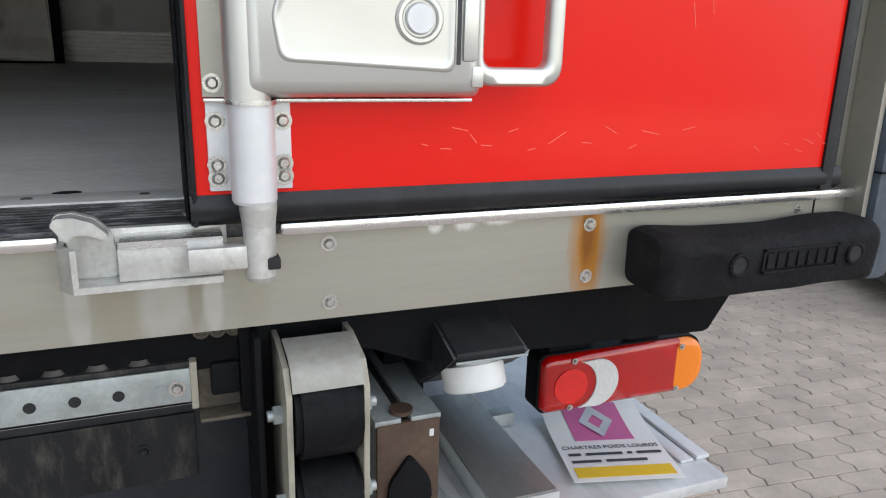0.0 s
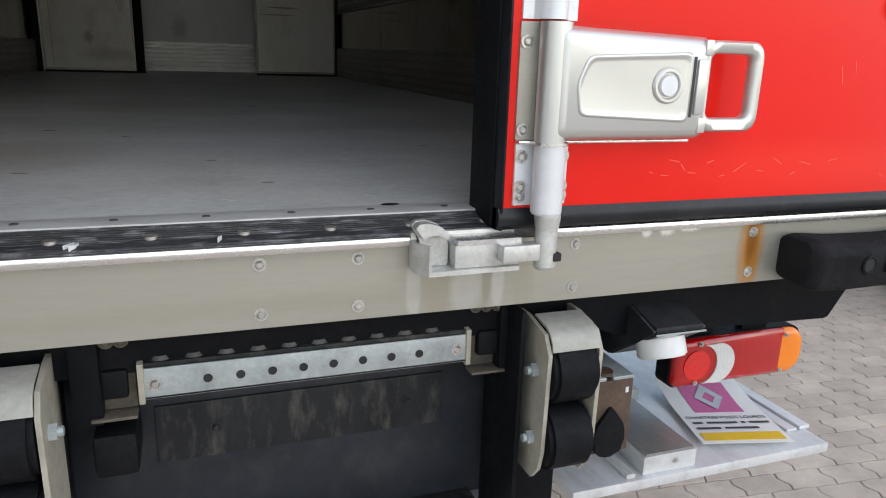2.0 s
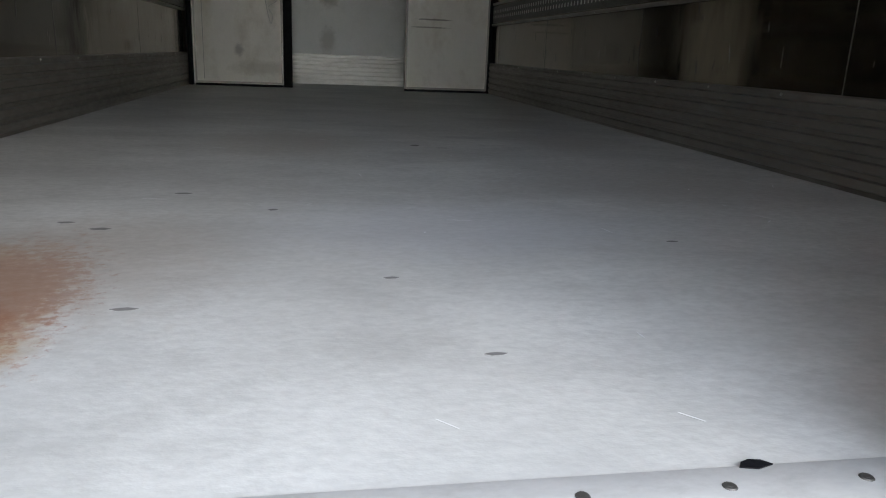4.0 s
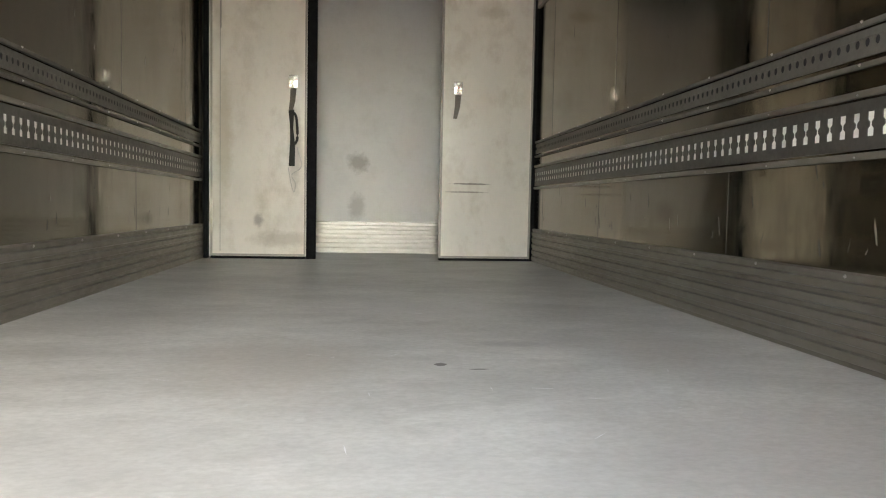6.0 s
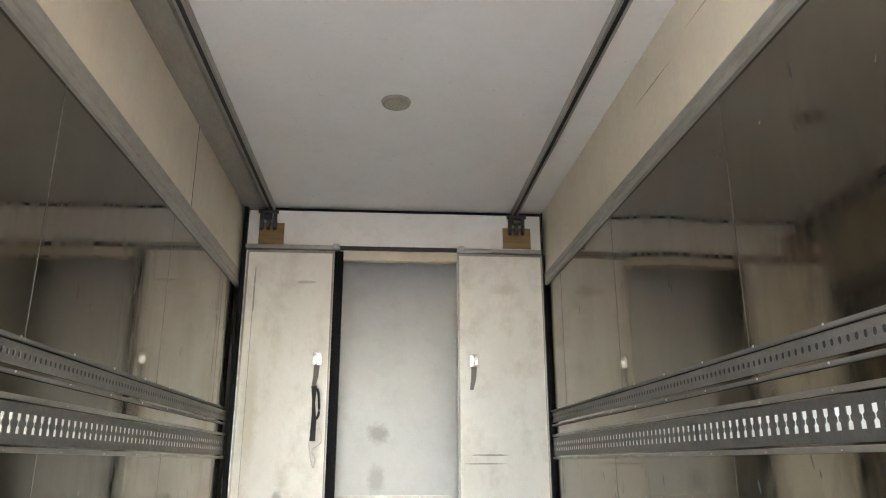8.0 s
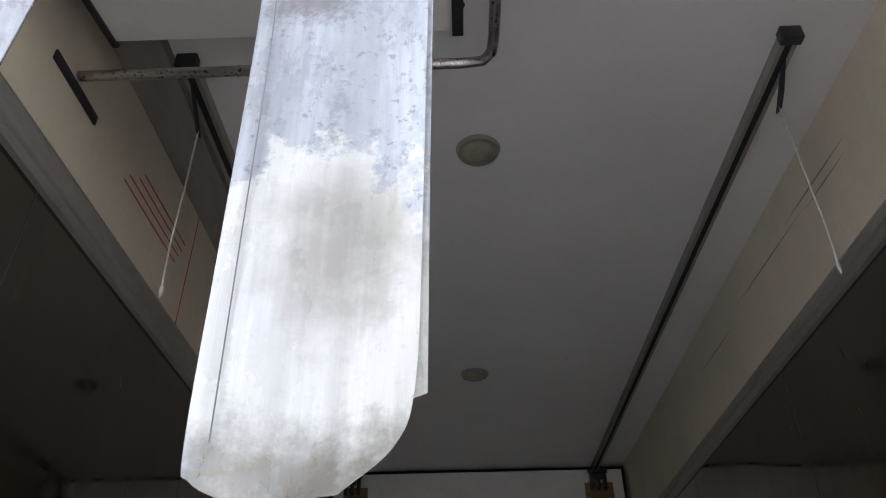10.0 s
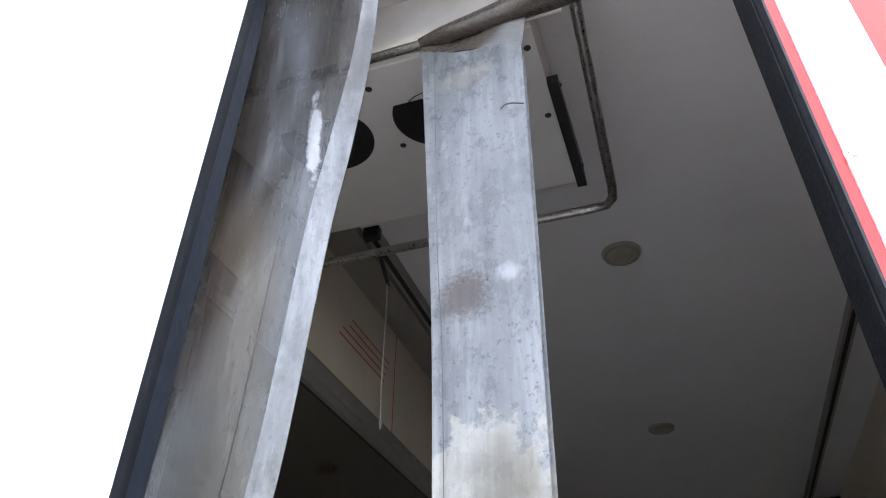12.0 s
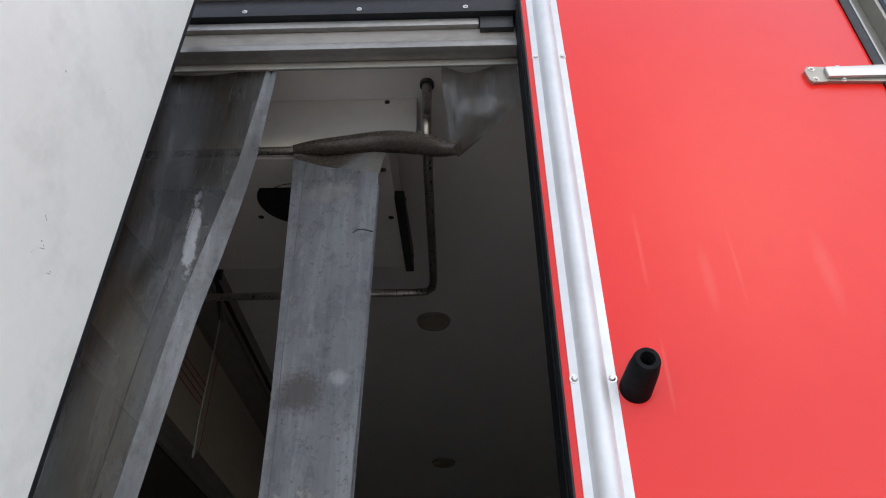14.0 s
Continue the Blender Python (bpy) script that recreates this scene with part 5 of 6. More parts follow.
for x0, x1, xt in ((-1.125, -0.935, -1.055), (0.765, 0.985, 0.87)):
    box_part("wood_block", (x0, PY - 0.012, 3.392), (x1, PY - 0.001, 3.560), M_WOOD, partition, 0.002, "varnished plywood block")
    bm = B()
    for dx in (-0.05, 0.0, 0.05):
        bm_box(bm, (xt + dx - 0.012, PY - 0.06, 3.50), (xt + dx + 0.012, PY - 0.012, 3.655), 0.003)
    bm_cyl(bm, (xt - 0.075, PY - 0.045, 3.64), (xt + 0.075, PY - 0.045, 3.64), 0.016, seg=14)
    bm_cyl(bm, (xt - 0.03, PY - 0.05, 3.60), (xt + 0.03, PY - 0.05, 3.60), 0.028, seg=16)
    part("roller_carriage", bm, M_DARK, partition, "dark roller carriage hooked in the track")


def strap_handle(leaf_ob, x, z, long):
    h = box_part("handle_plate", (x - 0.030, PY - 0.038, z - 0.04), (x + 0.030, PY - 0.0285, z + 0.05), M_TRIM, leaf_ob, 0.003, "bright handle plate")
    for dz in (-0.025, 0.035):
        screw(h, (x, PY - 0.038, z + dz), 0.006)
    bm = bm_prism(B(), [(x - 0.020, z - 0.04), (x + 0.022, z - 0.04), (x + 0.014, z - 0.13), (x - 0.006, z - 0.21), (x - 0.032, z - 0.21), (x - 0.022, z - 0.12)], "y", PY - 0.037, PY - 0.030)
    part("strap", bm, M_GREYWEB, h, "grey webbing strap")
    if long:
        s2 = thing("tie_cord", (x, PY - 0.04, z - 0.7), "black knotted webbing and thin cord hung on the partition handle", "strap")
        bm = bm_prism(B(), [(x - 0.030, z - 0.20), (x + 0.008, z - 0.19), (x + 0.002, z - 0.32), (x + 0.016, z - 0.44), (x + 0.014, z - 0.58), (x - 0.026, z - 0.58), (x - 0.018, z - 0.40), (x - 0.020, z - 0.30)], "y", PY - 0.052, PY - 0.037)
        part("webbing", bm, M_WEB, s2)
        part("loop", bm_tube(B(), curve_pts([(x - 0.012, PY - 0.05, z - 0.20), (x + 0.022, PY - 0.05, z - 0.24), (x + 0.032, PY - 0.05, z - 0.38), (x + 0.014, PY - 0.05, z - 0.43)], 5), 0.009, 8), M_WEB, s2)
        part("cord", bm_tube(B(), curve_pts([(x - 0.03, PY - 0.045, z - 0.59), (x - 0.01, PY - 0.045, z - 0.70), (x + 0.01, PY - 0.045, z - 0.76), (x + 0.02, PY - 0.045, z - 0.70), (x - 0.005, PY - 0.045, z - 0.64), (x + 0.06, PY - 0.045, z - 0.58), (x + 0.03, PY - 0.045, z - 0.45)], 6), 0.004, 6), M_CORD, s2)


strap_handle(leaf_l, -0.634, 2.51, True)
strap_handle(leaf_r, 0.520, 2.505, False)
for ob in (partition, bpy.data.objects["tie_cord"]):
    ob.location = set_in(ob.location)
    ob.scale = (K, K, K)

# ---- under the body ----
buffer = thing("rubber_buffer", (0.78, -0.14, 1.12), "scuffed black rubber bumper block on the rear sill", "bumper block")
sec = round_poly([(-0.087, 1.116), (-0.186, 1.110), (-0.193, 1.194), (-0.172, 1.214), (-0.087, 1.214)], 0.022, 5)
bm = B()
rows_b = []
for i in range(61):
    t = i / 60
    x = 0.630 + 0.452 * t
    e = min(t, 1 - t) * 0.445
    f = 1.0 - 0.16 * max(0.0, 1 - e / 0.022) ** 2
    row = []
    for y, z in sec:
        yy, zz = -0.087 + (y + 0.087) * f, 1.166 + (z - 1.166) * f
        worn = max(0.0, 1 - abs(x - 0.70) / 0.085) if yy < -0.12 else 0.0
        yy += worn * 0.007 * max(0.0, noise.noise(Vector((x * 45, yy * 90, zz * 120))) + 0.25)
        zz += 0.004 * noise.noise(Vector((x * 9, 0.3, 0.7))) + (0.004 * math.sin(x * 13) if zz > 1.19 else 0.0)
        row.append((x, yy, zz))
    rows_b.append(row)
loft(bm, rows_b)
bm.faces.new([bm.verts.new(p) for p in rows_b[0]])
bmesh.ops.remove_doubles(bm, verts=bm.verts, dist=1e-5)
part("block", bm, M_BUFFER, buffer)
for x in (0.765, 1.01):
    part("bolt_hole", bm_cyl(B(), (x, -0.17, 1.166), (x, -0.1935, 1.166), 0.014, seg=18), M_HOLE, buffer)
    part("hole_rim", bm_tube(B(), [(x + 0.0165 * math.cos(a), -0.1925, 1.166 + 0.0165 * math.sin(a)) for a in (2 * math.pi * k / 20 for k in range(21))], 0.0035, 6), M_BUFFER, buffer)
bm = B()
for a, b in (((0.81, 1.148), (0.97, 1.152)), ((0.81, 1.184), (0.97, 1.188)), ((0.81, 1.148), (0.814, 1.188)), ((0.966, 1.148), (0.97, 1.188))):
    bm_box(bm, (a[0], -0.195, a[1]), (b[0], -0.189, b[1]))
for i in range(7):
    bm_box(bm, (0.820 + 0.021 * i, -0.194, 1.156), (0.834 + 0.021 * i, -0.189, 1.180))
part("moulded_panel", bm, M_BUFFER, buffer, "raised moulded panel of plain bars")

sub = thing("subframe", (0, 0.2, 0.7), "black painted rear underframe of the truck", "underframe", "structure")
bm = B()
bm_prism(bm, [(-1.75, 1.108), (0.950, 1.108), (0.932, 1.060), (0.880, 0.982), (0.868, 0.978), (0.30, 0.996), (0.22, 1.030), (-1.75, 1.030)], "y", -0.02, 0.10)
part("cross_beam", bm, M_CHASSIS, sub)
box_part("floor_underside", (-1.80, -0.05, 1.10), (1.15, 7.3, 1.125), M_CHASSIS, sub, 0.0)
box_part("frame_beam", (-0.80, 0.10, 0.60), (0.20, 0.14, 1.05), mat("faded_black_paint", (0.021, 0.024, 0.030), 0.42, spec=0.3, var=0.3, scale=4, fine=50, bump=0.06, dirt=(0.06, 0.06, 0.06), dirt_amount=0.4), sub, 0.004, "dark cross plate")
for x0 in (-0.47, 0.33):
    box_part("chassis_rail", (x0 - 0.04, 0.14, 0.72), (x0 + 0.04, 6.0, 1.10), M_CHASSIS, sub, 0.006)
box_part("worn_plate", (-0.607, 0.094, 0.790), (-0.04, 0.100, 0.906), M_WORN, sub, 0.002, "scratched grey plate on the beam")
for x in (-0.50, -0.12):
    screw(sub, (x, 0.094, 0.85), 0.008, material=M_WORN)
box_part("edge_flange", (-0.80, 0.03, 0.60), (0.03, 0.10, 0.612), M_WORN, sub, 0.003)
for x0 in (-0.72, 0.024):
    part("bracket_wing", bm_box(B(), (x0, -0.04, 0.95), (x0 + 0.045, 0.10, 1.10), 0.006), M_CHASSIS, sub)
box_part("rubber_stop", (-0.70, -0.02, 0.84), (-0.63, 0.10, 0.92), M_RUB, sub, 0.012, "black rubber stop")


def cap_box(x, s):
    """Angled steel arm with a white plastic glide pad under it."""
    t = thing("glide_pad_arm", (x, -0.05, 1.0), "black steel arm with a round white plastic glide pad", "glide pad", group="white glide pads")
    bm = bm_prism(B(), [(-0.115, 1.028), (-0.115, 1.040), (0.06, 1.085), (0.25, 1.10), (0.25, 0.925), (0.04, 0.925), (-0.06, 0.992)], "x", x - 0.062, x + 0.062)
    bmesh.ops.bevel(bm, geom=[e for e in bm.edges], offset=0.006, segments=2, affect='EDGES')
    part("arm", bm, M_ARM, t)
    part("worn_edge", bm_box(B(), (x - 0.060, -0.1165, 1.0265), (x + 0.060, -0.1135, 1.0305), 0.001), M_GALV, t, "bright worn steel edge")
    bm = B()
    bm_cyl(bm, (x - 0.012, -0.062, 1.006), (x - 0.010, -0.078, 0.964), 0.050, seg=36)
    bmesh.ops.bevel(bm, geom=[e for e in bm.edges if len(e.link_faces) == 2 and e.calc_face_angle(0) > 1.0], offset=0.004, segments=2, affect='EDGES')
    part("pad", bm, M_WHITEPL, t, "white plastic pad")


cap_box(0.386, 1)
cap_box(-1.02, -1)


def roller_unit(x):
    """Tail-lift roller cheek with two rubber rollers; x is the middle."""
    t = thing("roller_bracket", (x, -0.1, 0.76), "dusty steel roller bracket with two black rubber rollers", "roller bracket", group="roller brackets")
    for s in (-1, 1):
        bm = bm_prism(B(), [(-0.135, 0.79), (-0.145, 0.83), (-0.150, 1.03), (-0.128, 1.064), (-0.06, 1.078), (0.02, 1.078), (0.02, 0.76), (-0.11, 0.76)], "x", x + s * 0.053 - 0.004, x + s * 0.053 + 0.004)
        part("cheek_plate", bm, M_DUSTY, t)
        for z in (0.985, 0.845):
            bm = bm_cyl(B(), (x + s * 0.057, -0.105, z), (x + s * 0.069, -0.105, z), 0.014, seg=6)
            bm_cyl(bm, (x + s * 0.067, -0.105, z), (x + s * 0.077, -0.105, z), 0.008, seg=12)
            part("axle_nut", bm, M_GALV, t)
    bm = bm_prism(B(), [(-0.151, 1.036), (-0.147, 1.052), (-0.136, 1.067), (-0.118, 1.076), (-0.07, 1.083), (-0.07, 1.0785), (-0.116, 1.071), (-0.132, 1.063), (-0.142, 1.050), (-0.146, 1.034)], "x", x - 0.0485, x + 0.0485)
    part("top_cover", bm, M_COVER, t, "bent galvanised cover")
    for z in (0.985, 0.845):
        bm = bm_cyl(B(), (x - 0.046, -0.105, z), (x + 0.046, -0.105, z), 0.066, seg=36)
        bmesh.ops.bevel(bm, geom=[e for e in bm.edges if len(e.link_faces) == 2 and e.calc_face_angle(0) > 1.0], offset=0.008, segments=2, affect='EDGES')
        part("roller", bm, M_RUB, t, "black rubber roller")
    part("side_guide", bm_box(B(), (x - 0.090, -0.10, 0.60), (x - 0.080, 0.06, 1.10), 0.004), M_CHASSIS, t)
    part("back_plate", bm_box(B(), (x - 0.079, 0.0, 0.60), (x + 0.06, 0.03, 1.08), 0.003), M_CHASSIS, t)
    return t


roller_unit(0.128)
roller_unit(-0.800)

lift_box = thing("lift_housing", (0.27, 0.0, 0.76), "rusty brown square lift housing with a galvanised top", "lift housing")
bm = bm_box(B(), (0.220, -0.062, 0.75), (0.324, -0.050, 0.915), 0.003)
part("front_plate", bm, M_RUST, lift_box, "rusty brown front plate")
bm = B()
bm_prism(bm, round_poly([(0.234, 0.770), (0.252, 0.745), (0.292, 0.745), (0.310, 0.770), (0.306, 0.815), (0.272, 0.862), (0.238, 0.815)], 0.012, 4), "y", -0.072, -0.0625)
bmesh.ops.bevel(bm, geom=[e for e in bm.edges if abs(e.verts[0].co.y - e.verts[1].co.y) < 1e-5 and e.verts[0].co.y < -0.07], offset=0.003, segments=2, affect='EDGES')
part("rubber_plug", bm, M_RUB, lift_box, "black shield-shaped rubber plug")
part("arm_body", bm_box(B(), (0.222, -0.050, 0.745), (0.322, 0.42, 0.905), 0.004), M_GALV, lift_box)
bm = B()
bm_box(bm, (0.217, -0.060, 0.912), (0.260, 0.36, 0.922), 0.002)
bm_box(bm, (0.276, -0.060, 0.912), (0.326, 0.36, 0.922), 0.002)
part("top_plate", bm, M_GALV, lift_box, "slotted galvanised top plate")
part("slot", bm_box(B(), (0.2605, -0.02, 0.908), (0.2755, 0.36, 0.914)), M_HOLE, lift_box)
bm = bm_cyl(B(), (0.266, -0.038, 0.9225), (0.266, -0.038, 0.929), 0.019, seg=18)
part("pin", bm, M_RUST, lift_box, "rusty pin")
part("white_chip", bm_box(B(), (0.306, -0.0635, 0.885), (0.313, -0.0622, 0.897)), M_WHITEPL, lift_box)
bar = thing("lift_linkage", (-0.93, 0.1, 0.8), "galvanised tail lift linkage beside the roller", "lift linkage")
part("upper_bar", bm_prism(B(), [(-0.06, 0.80), (0.42, 1.00), (0.42, 0.93), (-0.06, 0.72)], "x", -0.985, -0.930), M_GALV, bar)
part("lower_bar", bm_prism(B(), [(-0.03, 0.78), (0.40, 0.95), (0.40, 0.90), (-0.03, 0.72)], "x", -0.915, -0.895), M_WORN, bar)
bm = B()
for i in range(7):
    bm_tube(bm, [(-1.13 + 0.011 * i, -0.03 + 0.018 * math.cos(a), 1.055 + 0.018 * math.sin(a)) for a in (2 * math.pi * k / 14 for k in range(15))], 0.0035, 6)
spring = solid("coil_spring", bm, M_RUST, "small rusty coil spring under the sill", "spring", kind="", at=(-1.09, -0.03, 1.05))

# folding step
step = thing("folding_step", (-0.33, 0.02, 0.98), "galvanised folding step with perforated tread", "step")
bm = B()
bm_box(bm, (-0.614, -0.034, 0.985), (-0.040, -0.030, 1.040), 0.001)
bm_box(bm, (-0.614, -0.034, 0.985), (-0.040, 0.10, 0.990), 0.001)
part("front_rail", bm, M_GALV, step)
for i in range(10):
    x = -0.565 + 0.0535 * i
    m_ = M_HOLE if 0 < i < 9 else M_GALV
    bm = bm_cyl(B(), (x, -0.0345, 1.012), (x, -0.0352, 1.012), 0.0078, seg=16)
    part("hole", bm, m_, step)
for x in (-0.595, -0.062):
    screw(step, (x, -0.034, 1.012), 0.008)
part("tread", bm_box(B(), (-0.612, -0.030, 1.040), (-0.042, 0.12, 1.048), 0.001), M_WORN, step, "dark perforated tread")
random.seed(9)
for r in range(3):
    for i in range(11):
        x = -0.585 + 0.053 * i + (0.026 if r % 2 else 0)
        if x > -0.06:
            continue
        y = -0.005 + 0.042 * r
        bm = B()
        bm_cyl(bm, (x, y, 1.048), (x, y, 1.0555), 0.021, 0.018, seg=16, caps=False)
        bm_cyl(bm, (x, y, 1.0555), (x, y, 1.0535), 0.018, 0.0145, seg=16, caps=False)
        dim = part("grip_dimple", bm, M_TREADRIM, step)
        part("dimple_hole", bm_cyl(B(), (x, y, 1.0484), (x, y, 1.0535), 0.0144, seg=16), M_HOLE, dim)
for x in (-0.617, -0.040):
    part("end_plate", bm_box(B(), (x - 0.004, -0.037, 0.978), (x + 0.006, 0.10, 1.050), 0.002), M_DUSTY, step)
for x0 in (-0.690, -0.030):
    bk = part("hinge_pocket", bm_box(B(), (x0 - 0.004, -0.010, 0.962), (x0 + 0.066, 0.10, 1.078), 0.006), M_GRIME, step, "grimy hinge pocket")
    part("rubber_block", bm_box(B(), (x0 + 0.014, -0.030, 0.990), (x0 + 0.054, -0.009, 1.040), 0.005), M_RUB, bk)
    part("bottom_lip", bm_box(B(), (x0 - 0.004, -0.045, 0.958), (x0 + 0.066, -0.01, 0.964), 0.002), M_GRIME, bk)
    for k in range(3):
        screw(step, (x0 + 0.005 + 0.022 * k, -0.03, 1.092), 0.008, material=M_GRIME)

# tail lamp
lamp = thing("tail_lamp", (0.95, 0.3, 0.66), "red rear light cluster with clear crescent and orange end", "tail lamp")
LX0, LX1, LZ0, LZ1, LY = 0.713, 1.168, 0.668, 0.808, 0.285


def rounded(x0, x1, z0, z1, r0, r1, n=8):
    o = []
    for cx, cz, r, a0 in ((x1 - r1, z1 - r1, r1, 0), (x0 + r0, z1 - r0, r0, 90), (x0 + r0, z0 + r0, r0, 180), (x1 - r1, z0 + r1, r1, 270)):
        o += [(cx + r * math.cos(radians(a0 + 90 * k / n)), cz + r * math.sin(radians(a0 + 90 * k / n))) for k in range(n + 1)]
    return o


bm = bm_prism(B(), rounded(LX0 - 0.006, LX1 - 0.004, LZ0 - 0.004, LZ1 + 0.004, 0.024, 0.04), "y", LY + 0.02, LY + 0.075)
part("housing", bm, M_RUB, lamp, "black plastic housing")


full = rounded(LX0, LX1, LZ0, LZ1, 0.022, 0.055)
MX, MZ = (LX0 + LX1) / 2, (LZ0 + LZ1) / 2


def lens(name, outline, material, lab=""):
    """A domed piece of the lens; all pieces share one middle."""
    def at(d, y):
        return [(MX + (x - MX) * (1 - d / 0.228), y, MZ + (z - MZ) * (1 - d / 0.070)) for x, z in outline]
    bm = loft(B(), [at(0.0, LY + 0.03), at(0.0, LY + 0.014), at(0.004, LY + 0.006), at(0.010, LY + 0.002), at(0.020, LY)])
    return part(name, bm, material, lamp, lab, smooth=60)


lens("red_lens", [(1.092, LZ1)] + [p for p in full if p[0] < 1.05] + [(1.092, LZ0)], M_LENSRED, "glossy red ribbed lens")
lens("orange_lens", [(1.0925, LZ0)] + [p for p in full if p[0] > 1.10 and p[1] < MZ] + [p for p in full if p[0] > 1.10 and p[1] >= MZ] + [(1.0925, LZ1)], M_LENSORANGE, "orange indicator lens")
cx, cz, R = 0.852, 0.734, 0.060
crescent = [(cx + R * math.cos(radians(a)), cz + R * math.sin(radians(a))) for a in range(-106, 107, 8)] + \
           [(cx - 0.060 + 0.060 * math.cos(radians(a)), cz + 0.060 * math.sin(radians(a))) for a in range(75, -76, -10)]
bm = bm_prism(B(), crescent, "y", LY - 0.004, LY + 0.01)
part("reversing_lens", bm, M_LENSCLEAR, lamp, "clear ribbed crescent lens")
bm = bm_cyl(B(), (cx - 0.068, LY - 0.003, cz), (cx - 0.068, LY + 0.01, cz), 0.044, seg=32)
part("fog_lens", bm, M_LENSDEEP, lamp, "brighter red round lens")
for x, z in ((0.79, LZ1 - 0.012), (0.785, LZ0 + 0.012), (1.092, LZ1 - 0.016), (1.088, LZ0 + 0.014)):
    screw(lamp, (x, LY - 0.001, z), 0.005)
for x, w in ((0.739, 0.113), (0.954, 0.090)):
    box_part("hanger", (x, LY + 0.03, 0.79), (x + w, LY + 0.06, 1.05), M_CHASSIS, lamp, 0.003, "black hanger strap")
box_part("cable_box", (0.60, 0.24, 0.86), (0.70, 0.32, 0.95), M_RUB, sub, 0.012)

# folded tail-lift platform
lift = thing("tail_lift_platform", (0.7, 0.4, 0.5), "folded aluminium tail lift platform under the truck", "tail lift")
box_part("main_plate", (0.30, 0.09, 0.520), (1.10, 1.05, 0.548), M_PLATFORM, lift, 0.004, "bare aluminium deck")
box_part("edge_rail", (1.075, 0.17, 0.549), (1.112, 1.05, 0.560), M_ALU, lift, 0.003, "pale edge rail")
box_part("edge_rail", (1.030, 0.17, 0.549), (1.066, 1.05, 0.556), M_ALU, lift, 0.003)
part("raised_box", bm_prism(B(), [(0.505, 0.105), (0.662, 0.105), (0.662, 0.585), (0.520, 0.590)], "z", 0.549, 0.598), M_PLATFORM, lift, "raised aluminium box")
part("box_cover", bm_box(B(), (0.512, 0.108, 0.5985), (0.656, 0.58, 0.604), 0.002), mat("dulled_steel_cover", (0.27, 0.262, 0.25), 0.38, 0.4, var=0.15, scale=6, fine=70, bump=0.05, grain=(1, 0.3, 1), dirt=(0.16, 0.15, 0.14), dirt_amount=0.5), lift, "dull grey steel cover")
screw(lift, (0.60, 0.105, 0.575), 0.006)
part("rib", bm_box(B(), (0.455, 0.1, 0.549), (0.480, 0.75, 0.562), 0.003), M_PLATFORM, lift)
box_part("left_deck", (-1.18, 0.0, 0.62), (-0.92, 1.0, 0.65), M_PLATFORM, lift, 0.004)
box_part("small_block", (0.655, 0.46, 0.549), (0.735, 0.50, 0.585), M_GALV, lift, 0.003)
box_part("lower_deck", (-0.80, -0.02, 0.56), (0.20, 0.9, 0.585), M_PLATFORM, lift, 0.004, "dusty lower deck")

# paper sign
sign = thing("paper_sign", (0.85, 0.32, 0.56), "bent printed paper sign lying on the lift platform", "sign")
sa, so = radians(-14), Vector((0.905, 0.300))


def sp(u, v, h=0.0):
    p = so + Vector((u * math.cos(sa) - v * math.sin(sa), u * math.sin(sa) + v * math.cos(sa)))
    return Vector((p.x, p.y, 0.563 + h + 0.10 * max(0.0, v - 0.03) ** 1.2 * 2.2))


def sign_patch(name, u0, u1, v0, v1, material, h, n=8, lab=""):
    bm = B()
    top = [[bm.verts.new(sp(u0 + (u1 - u0) * i / 2, v0 + (v1 - v0) * k / n, h)) for i in range(3)] for k in range(n + 1)]
    low = [[bm.verts.new(v.co - Vector((0, 0, 0.0008))) for v in row] for row in top]
    for a, b in zip(top, top[1:]):
        for i in range(2):
            bm.faces.new((a[i], a[i + 1], b[i + 1], b[i]))
    for a, b in zip(low, low[1:]):
        for i in range(2):
            bm.faces.new((a[i], b[i], b[i + 1], a[i + 1]))
    for i in range(2):
        bm.faces.new((top[0][i], low[0][i], low[0][i + 1], top[0][i + 1]))
        bm.faces.new((top[-1][i], top[-1][i + 1], low[-1][i + 1], low[-1][i]))
    return part(name, bm, material, sign, lab, smooth=20)


sign_patch("sheet", -0.130, 0.130, -0.17, 0.20, M_PAPER, 0.0)
sign_patch("pink_field", -0.075, 0.075, 0.0, 0.155, M_PINK, 0.0014, lab="pink printed square")
sign_patch("yellow_field", -0.116, 0.116, -0.155, -0.115, M_YELLOW, 0.0014, 3, "yellow printed bar")
bm = B()
q = [(0, 0.145), (0.045, 0.078), (0, 0.012), (-0.045, 0.078)]
q2 = [(0, 0.105), (0.02, 0.078), (0, 0.05), (-0.02, 0.078)]
vo, vi = [bm.verts.new(sp(*p, 0.0030)) for p in q], [bm.verts.new(sp(*p, 0.0030)) for p in q2]
for i in range(4):
    bm.faces.new((vo[i], vo[(i + 1) % 4], vi[(i + 1) % 4], vi[i]))
part("grey_emblem", bm, M_GREYPRINT, sign, "plain grey diamond shape", smooth=0)


def lettering(body, at, size, rot, material, parent, name="lettering"):
    cu = bpy.data.curves.new(name, 'FONT')
    cu.body, cu.size, cu.extrude, cu.align_x, cu.align_y = body, size, 0.0003, 'CENTER', 'CENTER'
    tmp = bpy.data.objects.new(name, cu)
    me = bpy.data.meshes.new_from_object(tmp)
    bpy.data.objects.remove(tmp)
    me.materials.clear()
    me.materials.append(material)
    ob = new(name, me)
    ob.parent = parent
    ob.matrix_local = Matrix.Translation(Vector(at) - base_of(parent)) @ rot
    return ob


